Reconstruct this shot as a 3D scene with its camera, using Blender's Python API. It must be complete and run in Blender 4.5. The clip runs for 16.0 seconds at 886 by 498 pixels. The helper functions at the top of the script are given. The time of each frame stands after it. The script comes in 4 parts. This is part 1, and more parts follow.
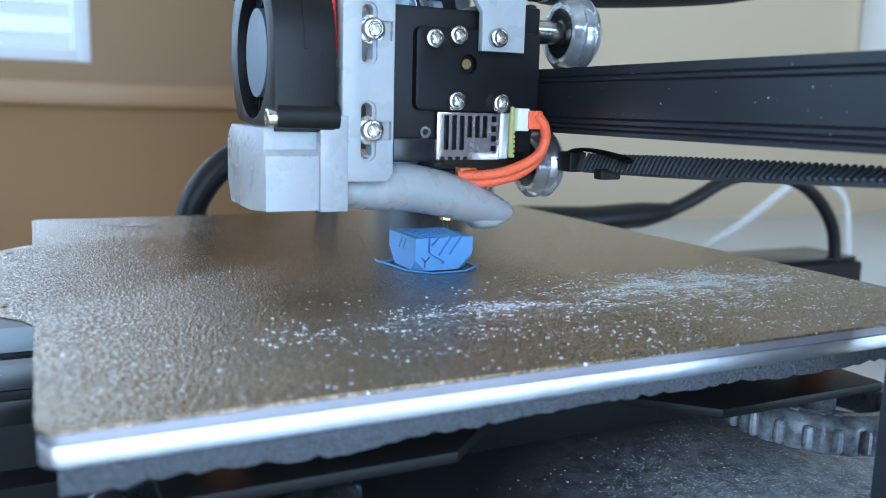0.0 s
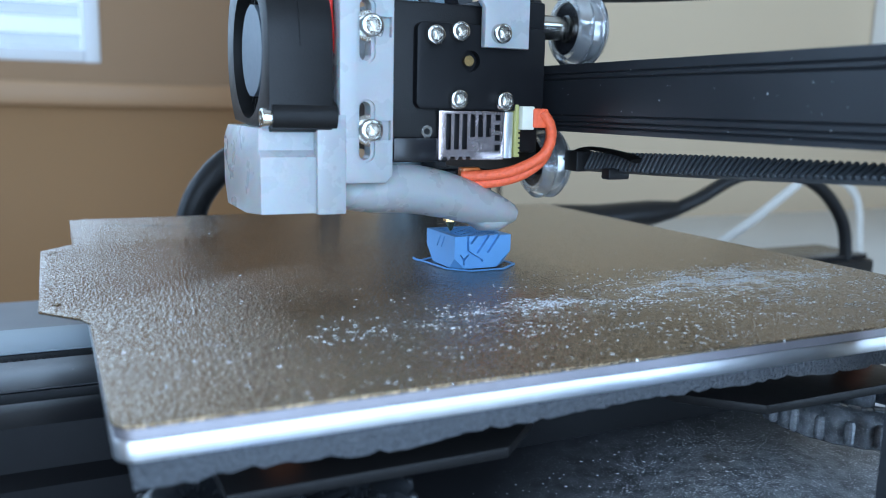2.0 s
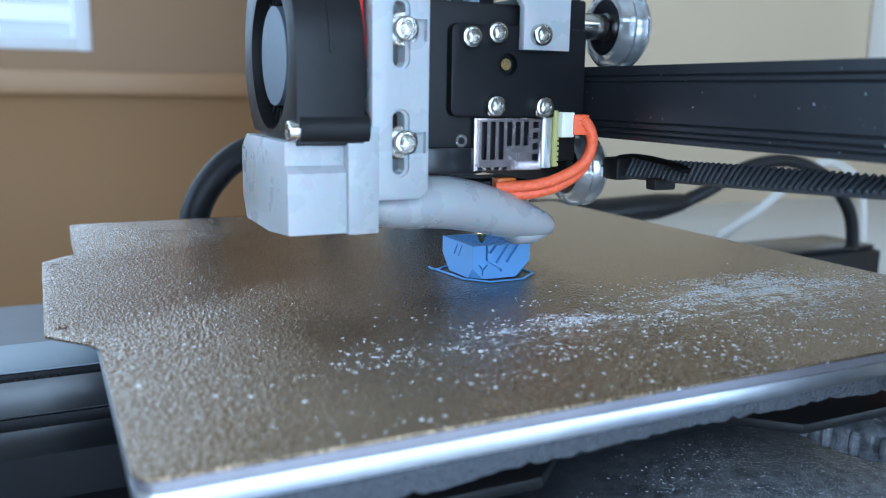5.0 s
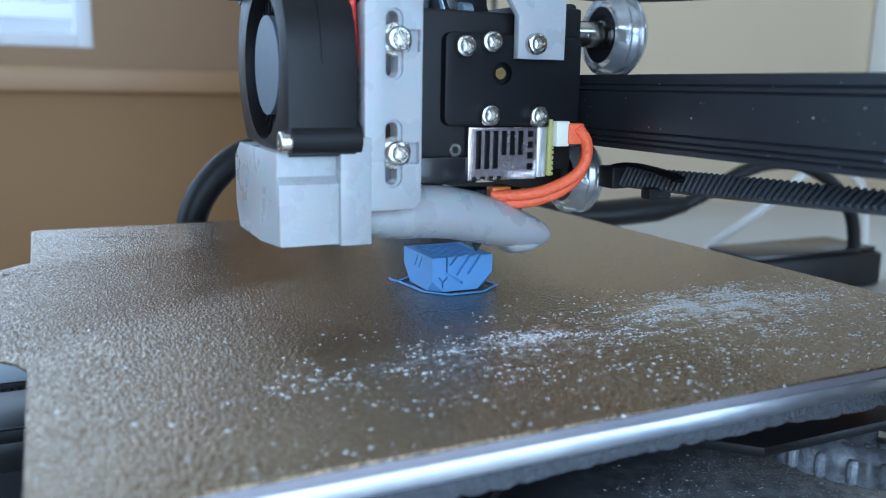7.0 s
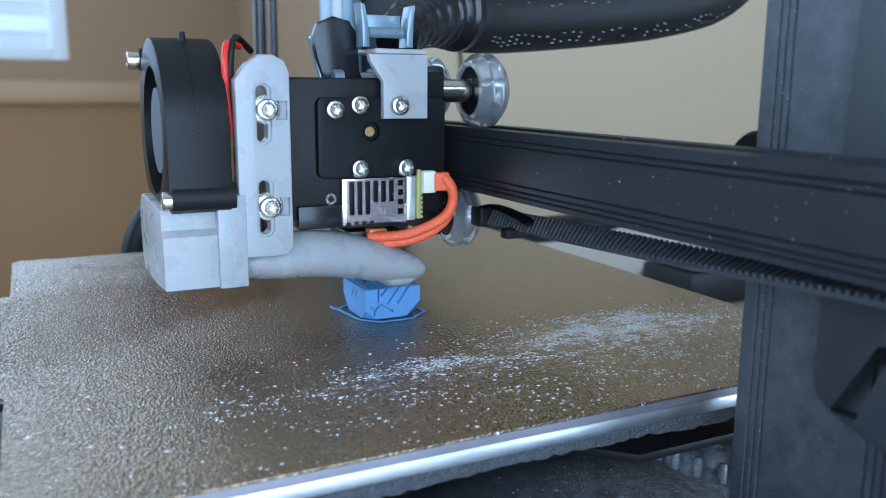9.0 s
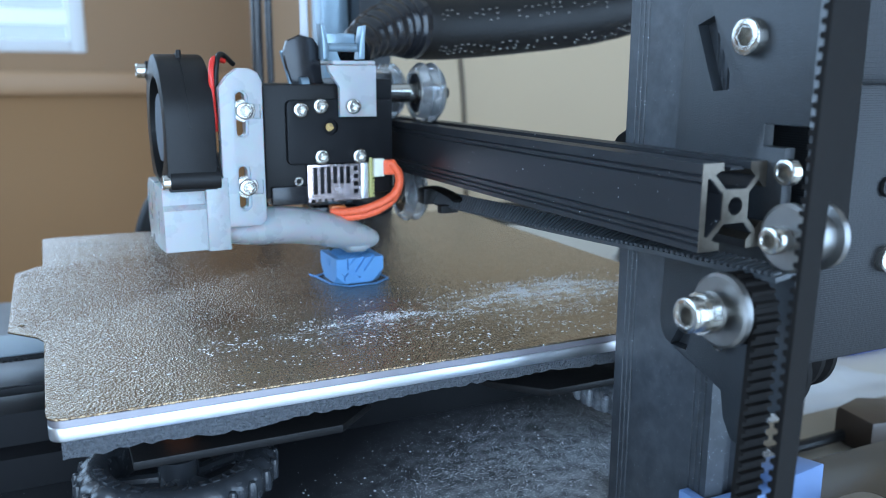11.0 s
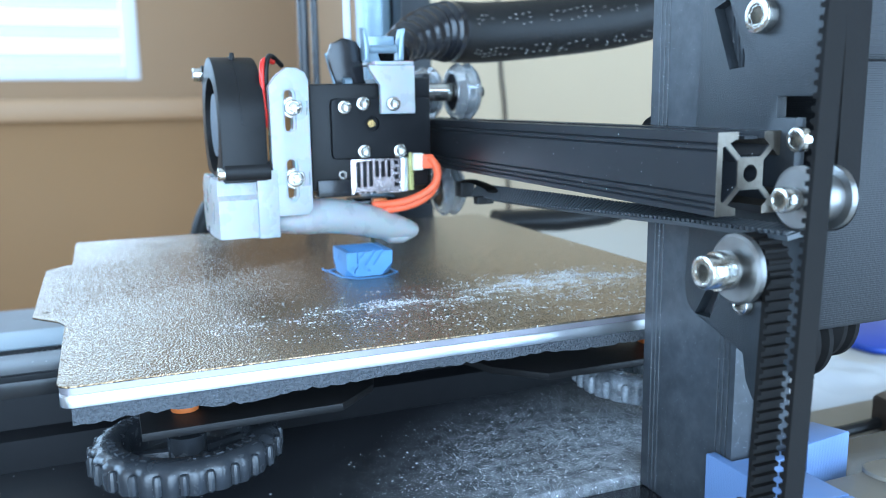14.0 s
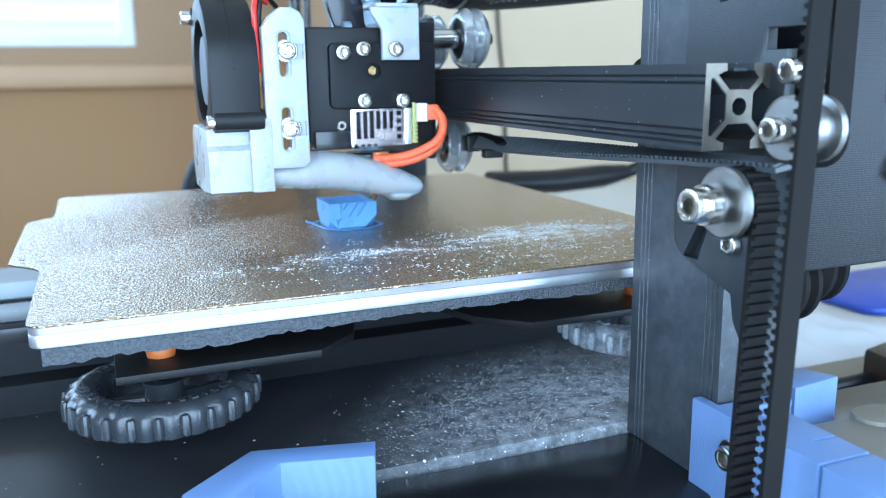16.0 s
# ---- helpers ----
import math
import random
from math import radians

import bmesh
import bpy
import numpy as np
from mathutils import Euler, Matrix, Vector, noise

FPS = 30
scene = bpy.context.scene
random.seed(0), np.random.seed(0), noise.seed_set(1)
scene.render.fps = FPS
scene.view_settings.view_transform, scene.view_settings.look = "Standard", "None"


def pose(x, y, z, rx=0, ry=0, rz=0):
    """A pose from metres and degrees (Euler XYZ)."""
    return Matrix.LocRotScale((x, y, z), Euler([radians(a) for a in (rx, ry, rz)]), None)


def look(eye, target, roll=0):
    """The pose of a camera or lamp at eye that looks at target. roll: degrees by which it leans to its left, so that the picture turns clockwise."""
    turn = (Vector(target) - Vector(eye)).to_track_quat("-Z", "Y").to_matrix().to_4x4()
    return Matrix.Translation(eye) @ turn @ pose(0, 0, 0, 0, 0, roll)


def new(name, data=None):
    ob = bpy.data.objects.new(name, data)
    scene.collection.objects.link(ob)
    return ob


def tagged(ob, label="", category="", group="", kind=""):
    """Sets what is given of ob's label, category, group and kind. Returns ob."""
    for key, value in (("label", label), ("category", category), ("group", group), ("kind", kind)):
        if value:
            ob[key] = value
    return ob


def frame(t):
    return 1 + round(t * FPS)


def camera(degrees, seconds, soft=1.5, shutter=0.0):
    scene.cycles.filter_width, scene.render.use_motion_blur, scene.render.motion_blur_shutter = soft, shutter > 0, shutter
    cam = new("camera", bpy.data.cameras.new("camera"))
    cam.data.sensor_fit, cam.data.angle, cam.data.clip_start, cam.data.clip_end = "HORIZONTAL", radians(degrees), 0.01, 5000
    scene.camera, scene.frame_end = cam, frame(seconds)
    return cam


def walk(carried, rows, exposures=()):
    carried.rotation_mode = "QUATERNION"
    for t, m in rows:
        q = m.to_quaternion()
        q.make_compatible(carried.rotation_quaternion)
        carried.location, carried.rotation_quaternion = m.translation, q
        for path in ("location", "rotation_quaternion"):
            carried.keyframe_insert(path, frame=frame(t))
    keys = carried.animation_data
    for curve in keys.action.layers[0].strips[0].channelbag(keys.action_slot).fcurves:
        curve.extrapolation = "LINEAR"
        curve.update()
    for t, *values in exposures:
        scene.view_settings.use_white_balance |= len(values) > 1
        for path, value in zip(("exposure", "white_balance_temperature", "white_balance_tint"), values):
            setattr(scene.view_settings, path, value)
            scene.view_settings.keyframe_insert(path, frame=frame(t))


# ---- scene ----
cam = camera(55.9, 16.0, soft=1.0)
cam.data.dof.use_dof = True
cam.data.dof.focus_distance = 0.245
cam.data.dof.aperture_fstop = 16.0

# seconds, eye in millimetres, yaw, pitch, roll in degrees
VIEW = [
    (0.0, -8.1, -131.8, 49.2, -26.18, -9.48, 1.58),
    (0.5, -6.7, -132.0, 49.7, -25.50, -9.47, 1.42),
    (1.0, -6.4, -132.4, 49.5, -25.34, -9.51, 1.37),
    (1.5, -6.9, -131.0, 50.1, -25.32, -9.62, 1.19),
    (2.0, -2.5, -130.3, 49.3, -25.38, -9.61, 1.23),
    (2.5, -2.5, -122.4, 50.5, -25.33, -9.68, 1.26),
    (3.0, -0.4, -118.9, 50.8, -25.38, -10.13, 1.14),
    (3.5, 0.3, -118.9, 52.1, -25.69, -10.76, 0.93),
    (4.0, -3.7, -119.0, 55.5, -25.67, -11.06, 0.78),
    (4.2, -8.0, -118.8, 55.9, -26.07, -10.71, 0.81),
    (6.3, -0.4, -114.9, 53.9, -25.43, -10.75, 1.17),
    (6.5, -0.5, -114.3, 54.9, -25.75, -10.93, 1.04),
    (7.0, -3.0, -116.2, 58.6, -25.75, -10.96, 1.06),
    (7.5, -4.1, -115.9, 57.6, -25.77, -10.92, 1.06),
    (8.0, -2.5, -121.0, 60.3, -25.84, -10.87, 1.11),
    (8.5, 7.8, -131.2, 68.7, -25.76, -11.08, 0.63),
    (8.7, 11.2, -140.1, 72.1, -25.96, -11.14, 0.64),
    (9.0, 15.1, -151.5, 75.7, -26.36, -11.02, 0.44),
    (9.5, 12.6, -183.8, 86.0, -26.73, -11.11, -0.00),
    (9.7, 14.7, -188.1, 93.2, -26.22, -12.16, 0.82),
    (11.8, 9.1, -220.6, 75.5, -24.20, -11.83, -0.66),
    (12.0, 9.6, -221.6, 75.0, -23.72, -11.85, -0.71),
    (12.5, 6.6, -220.3, 72.5, -23.08, -11.55, -0.61),
    (13.0, 8.5, -220.2, 71.8, -22.59, -11.38, -0.88),
    (13.5, 8.1, -224.0, 71.6, -22.29, -10.69, -0.78),
    (14.0, 6.0, -227.4, 71.7, -22.20, -10.21, -0.86),
    (14.5, 8.3, -229.3, 71.2, -22.27, -10.21, -0.79),
    (15.0, 7.3, -229.3, 67.7, -22.21, -10.69, -1.00),
    (15.5, 9.5, -227.8, 59.9, -22.19, -11.49, -0.84),
    (16.0, 10.9, -226.8, 61.9, -22.20, -12.02, -0.73),
]
MM = 0.001
walk(cam, [(t, pose(x * MM, y * MM, z * MM, 90 + p, 0, yw) @ pose(0, 0, 0, 0, 0, r))
           for t, x, y, z, yw, p, r in VIEW],
     exposures=[(0.0, -0.6, 5250, 9), (0.5, -0.58, 5250, 9), (1.2, -0.72, 5250, 9), (4.0, -0.62, 5250, 9), (7.0, -0.82, 5250, 9), (8.5, -0.86, 5250, 9), (9.5, -0.66, 5250, 9), (12.0, -0.55, 5250, 7), (13.0, -0.12, 5200, 6), (14.0, -0.03, 5150, 5), (16.0, 0.08, 5150, 5)])

# ---- light ----
world = bpy.data.worlds.new("world")
scene.world = world
world.use_nodes = True
sky = world.node_tree.nodes.new("ShaderNodeTexSky")
sky.sky_type, sky.sun_disc = "NISHITA", False
sky.sun_elevation, sky.sun_rotation = radians(35), radians(200)
world.node_tree.links.new(sky.outputs[0], world.node_tree.nodes["Background"].inputs[0])
world.node_tree.nodes["Background"].inputs[1].default_value = 0.1


def area_light(name, eye, target, w, h, power, colour):
    lamp = bpy.data.lights.new(name, "AREA")
    lamp.shape, lamp.size, lamp.size_y, lamp.energy, lamp.color = "RECTANGLE", w, h, power, colour
    ob = new(name, lamp)
    ob.matrix_world = look(eye, target)
    return ob


# daylight in the window openings of the left wall, the wall behind the camera and the far wall, and one added fill
# light
area_light("daylight_left", (-1.37, 0.85, 0.65), (0, 0.85, 0.5), 1.25, 1.0, 34, (0.66, 0.84, 1.0))
area_light("daylight_back", (-0.4, -1.02, 0.2), (-0.4, 0, 0.2), 1.3, 1.15, 40, (0.70, 0.86, 1.0))
# Fill light added to brighten the right side; no such window is known.
area_light("fill_back_right", (1.0, -1.02, 0.2), (1.0, 0, 0.2), 0.9, 1.15, 34, (0.70, 0.86, 1.0))
area_light("daylight_far", (-0.45, 1.57, 0.55), (-0.45, 0, 0.45), 1.0, 0.8, 7, (0.68, 0.85, 1.0))


# ---- materials ----
def material(name, colour, rough=0.5, metal=0.0, vary=0.15, scale=400.0, bump=0.1, bump_scale=2500.0, depth=0.0002, **more):
    m = bpy.data.materials.new(name)
    m.use_nodes = True
    n, l = m.node_tree.nodes, m.node_tree.links
    b = n["Principled BSDF"]
    b.inputs["Metallic"].default_value = metal
    co = n.new("ShaderNodeTexCoord")
    big = n.new("ShaderNodeTexNoise")
    big.inputs["Scale"].default_value, big.inputs["Detail"].default_value = scale, 5
    l.new(co.outputs["Object"], big.inputs["Vector"])
    mix = n.new("ShaderNodeMix")
    mix.data_type = "RGBA"
    mix.inputs["A"].default_value = (*[c * (1 - vary) for c in colour], 1)
    mix.inputs["B"].default_value = (*[min(1, c * (1 + vary)) for c in colour], 1)
    l.new(big.outputs["Fac"], mix.inputs["Factor"])
    l.new(mix.outputs["Result"], b.inputs["Base Color"])
    rr = n.new("ShaderNodeMapRange")
    rr.inputs["To Min"].default_value, rr.inputs["To Max"].default_value = max(0.02, rough * 0.8), min(1, rough * 1.2)
    l.new(big.outputs["Fac"], rr.inputs["Value"])
    l.new(rr.outputs[0], b.inputs["Roughness"])
    if bump:
        fine = n.new("ShaderNodeTexNoise")
        fine.inputs["Scale"].default_value, fine.inputs["Detail"].default_value = bump_scale, 3
        l.new(co.outputs["Object"], fine.inputs["Vector"])
        bp = n.new("ShaderNodeBump")
        bp.inputs["Strength"].default_value, bp.inputs["Distance"].default_value = bump, depth
        l.new(fine.outputs["Fac"], bp.inputs["Height"])
        l.new(bp.outputs[0], b.inputs["Normal"])
    for key, value in more.items():
        b.inputs[key.replace("_", " ")].default_value = value
    return m


def nodes_of(m):
    return m.node_tree.nodes, m.node_tree.links, m.node_tree.nodes["Principled BSDF"]


def layered(m, pitch, strength):
    """Horizontal print layers, one every pitch metres, as fine relief."""
    n, l, b = nodes_of(m)
    co, w = n.new("ShaderNodeTexCoord"), n.new("ShaderNodeTexWave")
    w.bands_direction = "Z"
    w.inputs["Scale"].default_value = 0.314 / pitch
    w.inputs["Distortion"].default_value = 0.4
    l.new(co.outputs["Object"], w.inputs["Vector"])
    bp = n.new("ShaderNodeBump")
    bp.inputs["Strength"].default_value, bp.inputs["Distance"].default_value = strength, 0.0001
    l.new(w.outputs["Fac"], bp.inputs["Height"])
    old = b.inputs["Normal"].links
    if old:
        l.new(old[0].from_socket, bp.inputs["Normal"])
    l.new(bp.outputs[0], b.inputs["Normal"])
    return m


def speckled(m, colour, size, amount, streak=None, centre=(0, 0), dust_and_light=0.0, stretch=1.0, smear=0.0):
    """White specks, of dust and on the sleeve of glints; streak gives soft patches (x, y, half width, half depth in
    metres) where they crowd; a veil pales these patches, as fine dust and as painted light.
    """
    n, l, b = nodes_of(m)
    co = n.new("ShaderNodeTexCoord")
    v = n.new("ShaderNodeTexVoronoi")
    v.inputs["Scale"].default_value = 1 / size
    long = n.new("ShaderNodeMapping")
    long.inputs["Scale"].default_value = (1 / stretch, 1, 1)
    l.new(co.outputs["Object"], long.inputs[0])
    l.new(long.outputs[0], v.inputs["Vector"])
    cell = n.new("ShaderNodeSeparateColor")
    l.new(v.outputs["Color"], cell.inputs[0])
    patch = n.new("ShaderNodeTexNoise")
    patch.inputs["Scale"].default_value, patch.inputs["Detail"].default_value = 35, 6
    l.new(co.outputs["Object"], patch.inputs["Vector"])
    want = n.new("ShaderNodeMath")
    want.operation = "MULTIPLY"
    l.new(patch.outputs["Fac"], want.inputs[0])
    want.inputs[1].default_value = amount
    field = want.outputs[0]
    for x, y, hx, hy, gain in streak or ():
        mp = n.new("ShaderNodeMapping")
        mp.inputs["Location"].default_value = (-(x - centre[0]) / hx, -(y - centre[1]) / hy, 0)
        mp.inputs["Scale"].default_value = (1 / hx, 1 / hy, 0)
        l.new(co.outputs["Object"], mp.inputs[0])
        g = n.new("ShaderNodeTexGradient")
        g.gradient_type = "SPHERICAL"
        l.new(mp.outputs[0], g.inputs[0])
        st = n.new("ShaderNodeTexNoise")
        st.inputs["Scale"].default_value, st.inputs["Detail"].default_value, st.inputs["Roughness"].default_value = 190, 6, 0.65
        l.new(co.outputs["Object"], st.inputs["Vector"])
        patchy = n.new("ShaderNodeMapRange")
        patchy.inputs["From Min"].default_value, patchy.inputs["From Max"].default_value = 0.36, 0.66
        patchy.inputs["To Min"].default_value, patchy.inputs["To Max"].default_value = 0.18, 0.68
        l.new(st.outputs["Fac"], patchy.inputs["Value"])
        k = n.new("ShaderNodeMath")
        k.operation = "MULTIPLY"
        l.new(g.outputs["Fac"], k.inputs[0])
        l.new(patchy.outputs[0], k.inputs[1])
        a = n.new("ShaderNodeMath")
        a.operation = "MULTIPLY_ADD"
        l.new(k.outputs[0], a.inputs[0])
        a.inputs[1].default_value = gain
        l.new(field, a.inputs[2])
        field = a.outputs[0]
    pick = n.new("ShaderNodeMath")
    pick.operation = "LESS_THAN"
    l.new(cell.outputs[0], pick.inputs[0])
    l.new(field, pick.inputs[1])
    near = n.new("ShaderNodeMapRange")
    near.inputs["From Min"].default_value, near.inputs["From Max"].default_value = 0.42, 0.2
    size_vary, wide = n.new("ShaderNodeMath"), n.new("ShaderNodeMath")
    size_vary.operation, wide.operation = "MULTIPLY_ADD", "MULTIPLY"
    l.new(cell.outputs[1], size_vary.inputs[0])
    size_vary.inputs[1].default_value, size_vary.inputs[2].default_value = 1.6, 0.75
    l.new(v.outputs["Distance"], wide.inputs[0])
    l.new(size_vary.outputs[0], wide.inputs[1])
    l.new(wide.outputs[0], near.inputs["Value"])
    f = n.new("ShaderNodeMath")
    f.operation = "MULTIPLY"
    l.new(pick.outputs[0], f.inputs[0])
    l.new(near.outputs[0], f.inputs[1])
    if smear:
        rub, drag, sum_, edge, both = (n.new("ShaderNodeTexNoise"), n.new("ShaderNodeMapping"), n.new("ShaderNodeMath"),
                                       n.new("ShaderNodeMapRange"), n.new("ShaderNodeMath"))
        drag.inputs["Scale"].default_value, drag.inputs["Rotation"].default_value = (0.35, 1, 1), (0, 0, radians(-8))
        rub.inputs["Scale"].default_value, rub.inputs["Detail"].default_value, rub.inputs["Roughness"].default_value = 900, 4, 0.7
        l.new(co.outputs["Object"], drag.inputs[0])
        l.new(drag.outputs[0], rub.inputs["Vector"])
        sum_.operation, sum_.use_clamp = "MULTIPLY_ADD", False
        l.new(field, sum_.inputs[0])
        sum_.inputs[1].default_value = smear
        l.new(rub.outputs["Fac"], sum_.inputs[2])
        edge.inputs["From Min"].default_value, edge.inputs["From Max"].default_value = 0.69, 0.77
        l.new(sum_.outputs[0], edge.inputs["Value"])
        both.operation = "MAXIMUM"
        l.new(f.outputs[0], both.inputs[0])
        l.new(edge.outputs[0], both.inputs[1])
        f = both
    if dust_and_light:
        haze = n.new("ShaderNodeMath")
        haze.operation, haze.use_clamp = "MULTIPLY_ADD", True
        l.new(field, haze.inputs[0])
        haze.inputs[1].default_value = dust_and_light
        l.new(f.outputs[0], haze.inputs[2])
        f = haze
    mix = n.new("ShaderNodeMix")
    mix.data_type = "RGBA"
    l.new(f.outputs[0], mix.inputs["Factor"])
    l.new(b.inputs["Base Color"].links[0].from_socket, mix.inputs["A"])
    mix.inputs["B"].default_value = (*colour, 1)
    l.new(mix.outputs["Result"], b.inputs["Base Color"])
    inv = n.new("ShaderNodeMath")
    inv.operation = "MULTIPLY_ADD"
    l.new(f.outputs[0], inv.inputs[0])
    metal = b.inputs["Metallic"].default_value
    inv.inputs[1].default_value, inv.inputs[2].default_value = -metal, metal
    l.new(inv.outputs[0], b.inputs["Metallic"])
    return m


SHEET = material("textured_steel", (0.285, 0.205, 0.12), 0.18, 0.85, 0.12, 60, 0.0,
                 Coat_Weight=0.42, Coat_Roughness=0.14)
n, l, b = nodes_of(SHEET)
co, grain, relief = n.new("ShaderNodeTexCoord"), n.new("ShaderNodeTexVoronoi"), n.new("ShaderNodeBump")
grain.feature, grain.inputs["Scale"].default_value, grain.inputs["Randomness"].default_value = "F1", 1350, 1.0
relief.inputs["Strength"].default_value, relief.inputs["Distance"].default_value = 0.8, 0.0003
l.new(co.outputs["Object"], grain.inputs["Vector"])
l.new(grain.outputs["Distance"], relief.inputs["Height"])
l.new(relief.outputs[0], b.inputs["Normal"])
l.new(relief.outputs[0], b.inputs["Coat Normal"])
speckled(SHEET, (0.95, 0.96, 0.98), 0.0008, 0.085,
      [(0.106, 0.046, 0.042, 0.016, 1.1), (0.070, 0.039, 0.04, 0.017, 0.55), (0.178, 0.056, 0.06, 0.026, 1.7), (0.15, 0.034, 0.13, 0.055, 0.8)], (0.116, 0.123), 0.015, 1.3, 0.30)
speckled(SHEET, (0.95, 0.96, 0.98), 0.0015, 0.008, [(0.13, 0.025, 0.13, 0.05, 0.35)], (0.116, 0.123))
ALU = material("brushed_aluminium", (0.86, 0.87, 0.89), 0.36, 1.0, 0.06, 300, 0.25, 1500)
EDGE = material("sheet_edge", (0.34, 0.32, 0.34), 0.4, 0.7, 0.1, 300, 0.1)
FOAM = material("insulation_foam", (0.095, 0.1, 0.11), 0.6, 0, 0.6, 900, 1.0, 1300, 0.0022)
BLACK = material("black_anodised", (0.008, 0.008, 0.009), 0.42, 0.0, 0.2, 200, 0.12, 3000, Specular_IOR_Level=0.16)
RAIL = material("black_anodised_rail", (0.020, 0.021, 0.024), 0.38, 0.0, 0.25, 60, 0.08, 2500, Specular_IOR_Level=0.28)
speckled(RAIL, (0.6, 0.62, 0.65), 0.0006, 0.016)
POST = material("anodised_post_light_and_dust", (0.022, 0.024, 0.028), 0.40, 0.0, 0.25, 60, 0.08, 2500)
# Bluish veil stands for daylight on the post, besides some fine dust.
speckled(POST, (0.55, 0.6, 0.68), 0.0003, 0.04, [(0.163, -0.030, 0.08, 0.05, 0.16)], (0.173, -0.034), 0.7)
PLASTIC = material("black_plastic", (0.011, 0.0105, 0.0105), 0.42, 0.0, 0.25, 300, 0.3, 2200, Specular_IOR_Level=0.22)
KNOB = material("moulded_black_knob", (0.03, 0.032, 0.036), 0.26, 0.0, 0.2, 300, 0.4, 1200)
# Paler patch on the right-hand knobs: strong light put into the colour.
speckled(KNOB, (0.7, 0.74, 0.80), 0.00012, 0.01, [(0.215, 0.02, 0.11, 0.11, 1.0)], (0.116, 0.123), 0.8)
COATED = material("textured_black_steel", (0.028, 0.031, 0.035), 0.40, 0.0, 0.25, 500, 0.6, 2600, 0.0002)
# Paler tone for the sleeve's glints.
GLINT = material("mesh_glint_colour", (0.10, 0.09, 0.075), 0.3, 0.2, 0.3, 900, 0.1)
SLEEVE = material("black_mesh_sleeve", (0.008, 0.007, 0.0065), 0.5, 0.0, 0.3, 200, 0.6, 900, Specular_IOR_Level=0.3)
# Pale specks painted on for the highlights of the mesh.
speckled(SLEEVE, (0.5, 0.5, 0.48), 0.0026, 0.03)
PULLEY = material("dull_pulley_metal", (0.28, 0.275, 0.27), 0.36, 1.0, 0.15, 400, 0.2)
WORN = material("worn_cut_aluminium", (0.15, 0.13, 0.105), 0.46, 0.9, 0.35, 700, 0.4, 1500)
GLOSS = material("glossy_black", (0.012, 0.012, 0.014), 0.22, 0.0, 0.2, 30, 0.05, 1500)
BASE = material("powder_coated_base", (0.016, 0.016, 0.018), 0.34, 0.0, 0.3, 25, 0.15, 1800)
# These patches pale the deck both as dust and as light falling there.
speckled(BASE, (0.78, 0.80, 0.83), 0.00012, 0.015, [(0.20, 0.0, 0.125, 0.095, 1.6), (0.16, -0.01, 0.12, 0.07, 0.7)], (0.11, 0.11), 0.42)
speckled(BASE, (0.9, 0.92, 0.95), 0.0012, 0.01, [(0.178, 0.0, 0.13, 0.085, 0.7)], (0.11, 0.11))
RUBBER = material("belt_rubber", (0.009, 0.008, 0.0074), 0.62, 0, 0.25, 500, 0.3, 2500, Specular_IOR_Level=0.1)
BELT = material("grey_toothed_belt", (0.055, 0.06, 0.066), 0.4, 0, 0.25, 500, 0.3, 2500)
BLACK_PRINT = layered(material("black_print", (0.013, 0.013, 0.014), 0.42, 0, 0.2, 300, 0.4, 1200, Specular_IOR_Level=0.25), 0.0006, 0.35)
WHITE = layered(material("translucent_print", (0.38, 0.39, 0.40), 0.28, 0, 0.05, 120, 0.22, 900, 0.0003,
                         Subsurface_Weight=0.4, Subsurface_Scale=0.004), 0.0003, 0.16)
BLUE = layered(material("blue_print", (0.15, 0.335, 0.65), 0.42, 0, 0.06, 300, 0.1, 2000), 0.0002, 0.3)
LILAC = layered(material("lilac_print", (0.155, 0.235, 0.44), 0.45, 0, 0.06, 150, 0.12, 1500), 0.0003, 0.5)
STEEL = material("bright_steel", (0.58, 0.56, 0.52), 0.22, 1.0, 0.1, 600, 0.08)
PCB = material("yellow_circuit_board", (0.38, 0.36, 0.12), 0.45, 0, 0.2, 500, 0.2)
RESIDUE = material("white_residue", (0.80, 0.82, 0.85), 0.4, 0, 0.15, 900, 0.0)
CHROME = material("polished_heatsink", (0.66, 0.57, 0.57), 0.26, 1.0, 0.1, 200, 0.05)
BRASS = material("brass", (0.75, 0.52, 0.22), 0.25, 1.0, 0.1, 500, 0.1)
WHEEL = material("clear_wheel", (0.72, 0.74, 0.76), 0.10, 0.0, 0.1, 300, 0.1, 1500, Transmission_Weight=0.85, IOR=1.58)
ORANGE = material("braided_orange", (0.88, 0.13, 0.045), 0.45, 0, 0.3, 900, 1.0, 1300, 0.0004)
SILICONE = material("orange_silicone", (0.55, 0.15, 0.03), 0.4, 0, 0.1, 500, 0.1)
RED = material("red_wire", (0.62, 0.03, 0.02), 0.35, 0, 0.1, 500, 0.05)
CREAM = material("cream_plug", (0.72, 0.70, 0.58), 0.45, 0, 0.06, 400, 0.1)
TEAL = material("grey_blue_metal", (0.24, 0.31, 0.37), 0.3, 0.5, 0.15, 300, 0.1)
# Lighter grey-blue: the sky's sheen on the rail top, put into the colour.
LIT_TOP = material("sheen_grey_top", (0.25, 0.295, 0.325), 0.5, 0.2, 0.15, 60, 0.1, 1500)
HUB = material("fan_hub", (0.105, 0.13, 0.16), 0.45, 0.0, 0.1, 400, 0.1)
WALL = material("tan_wall", (0.31, 0.195, 0.105), 0.75, 0, 0.04, 3, 0.05, 60)
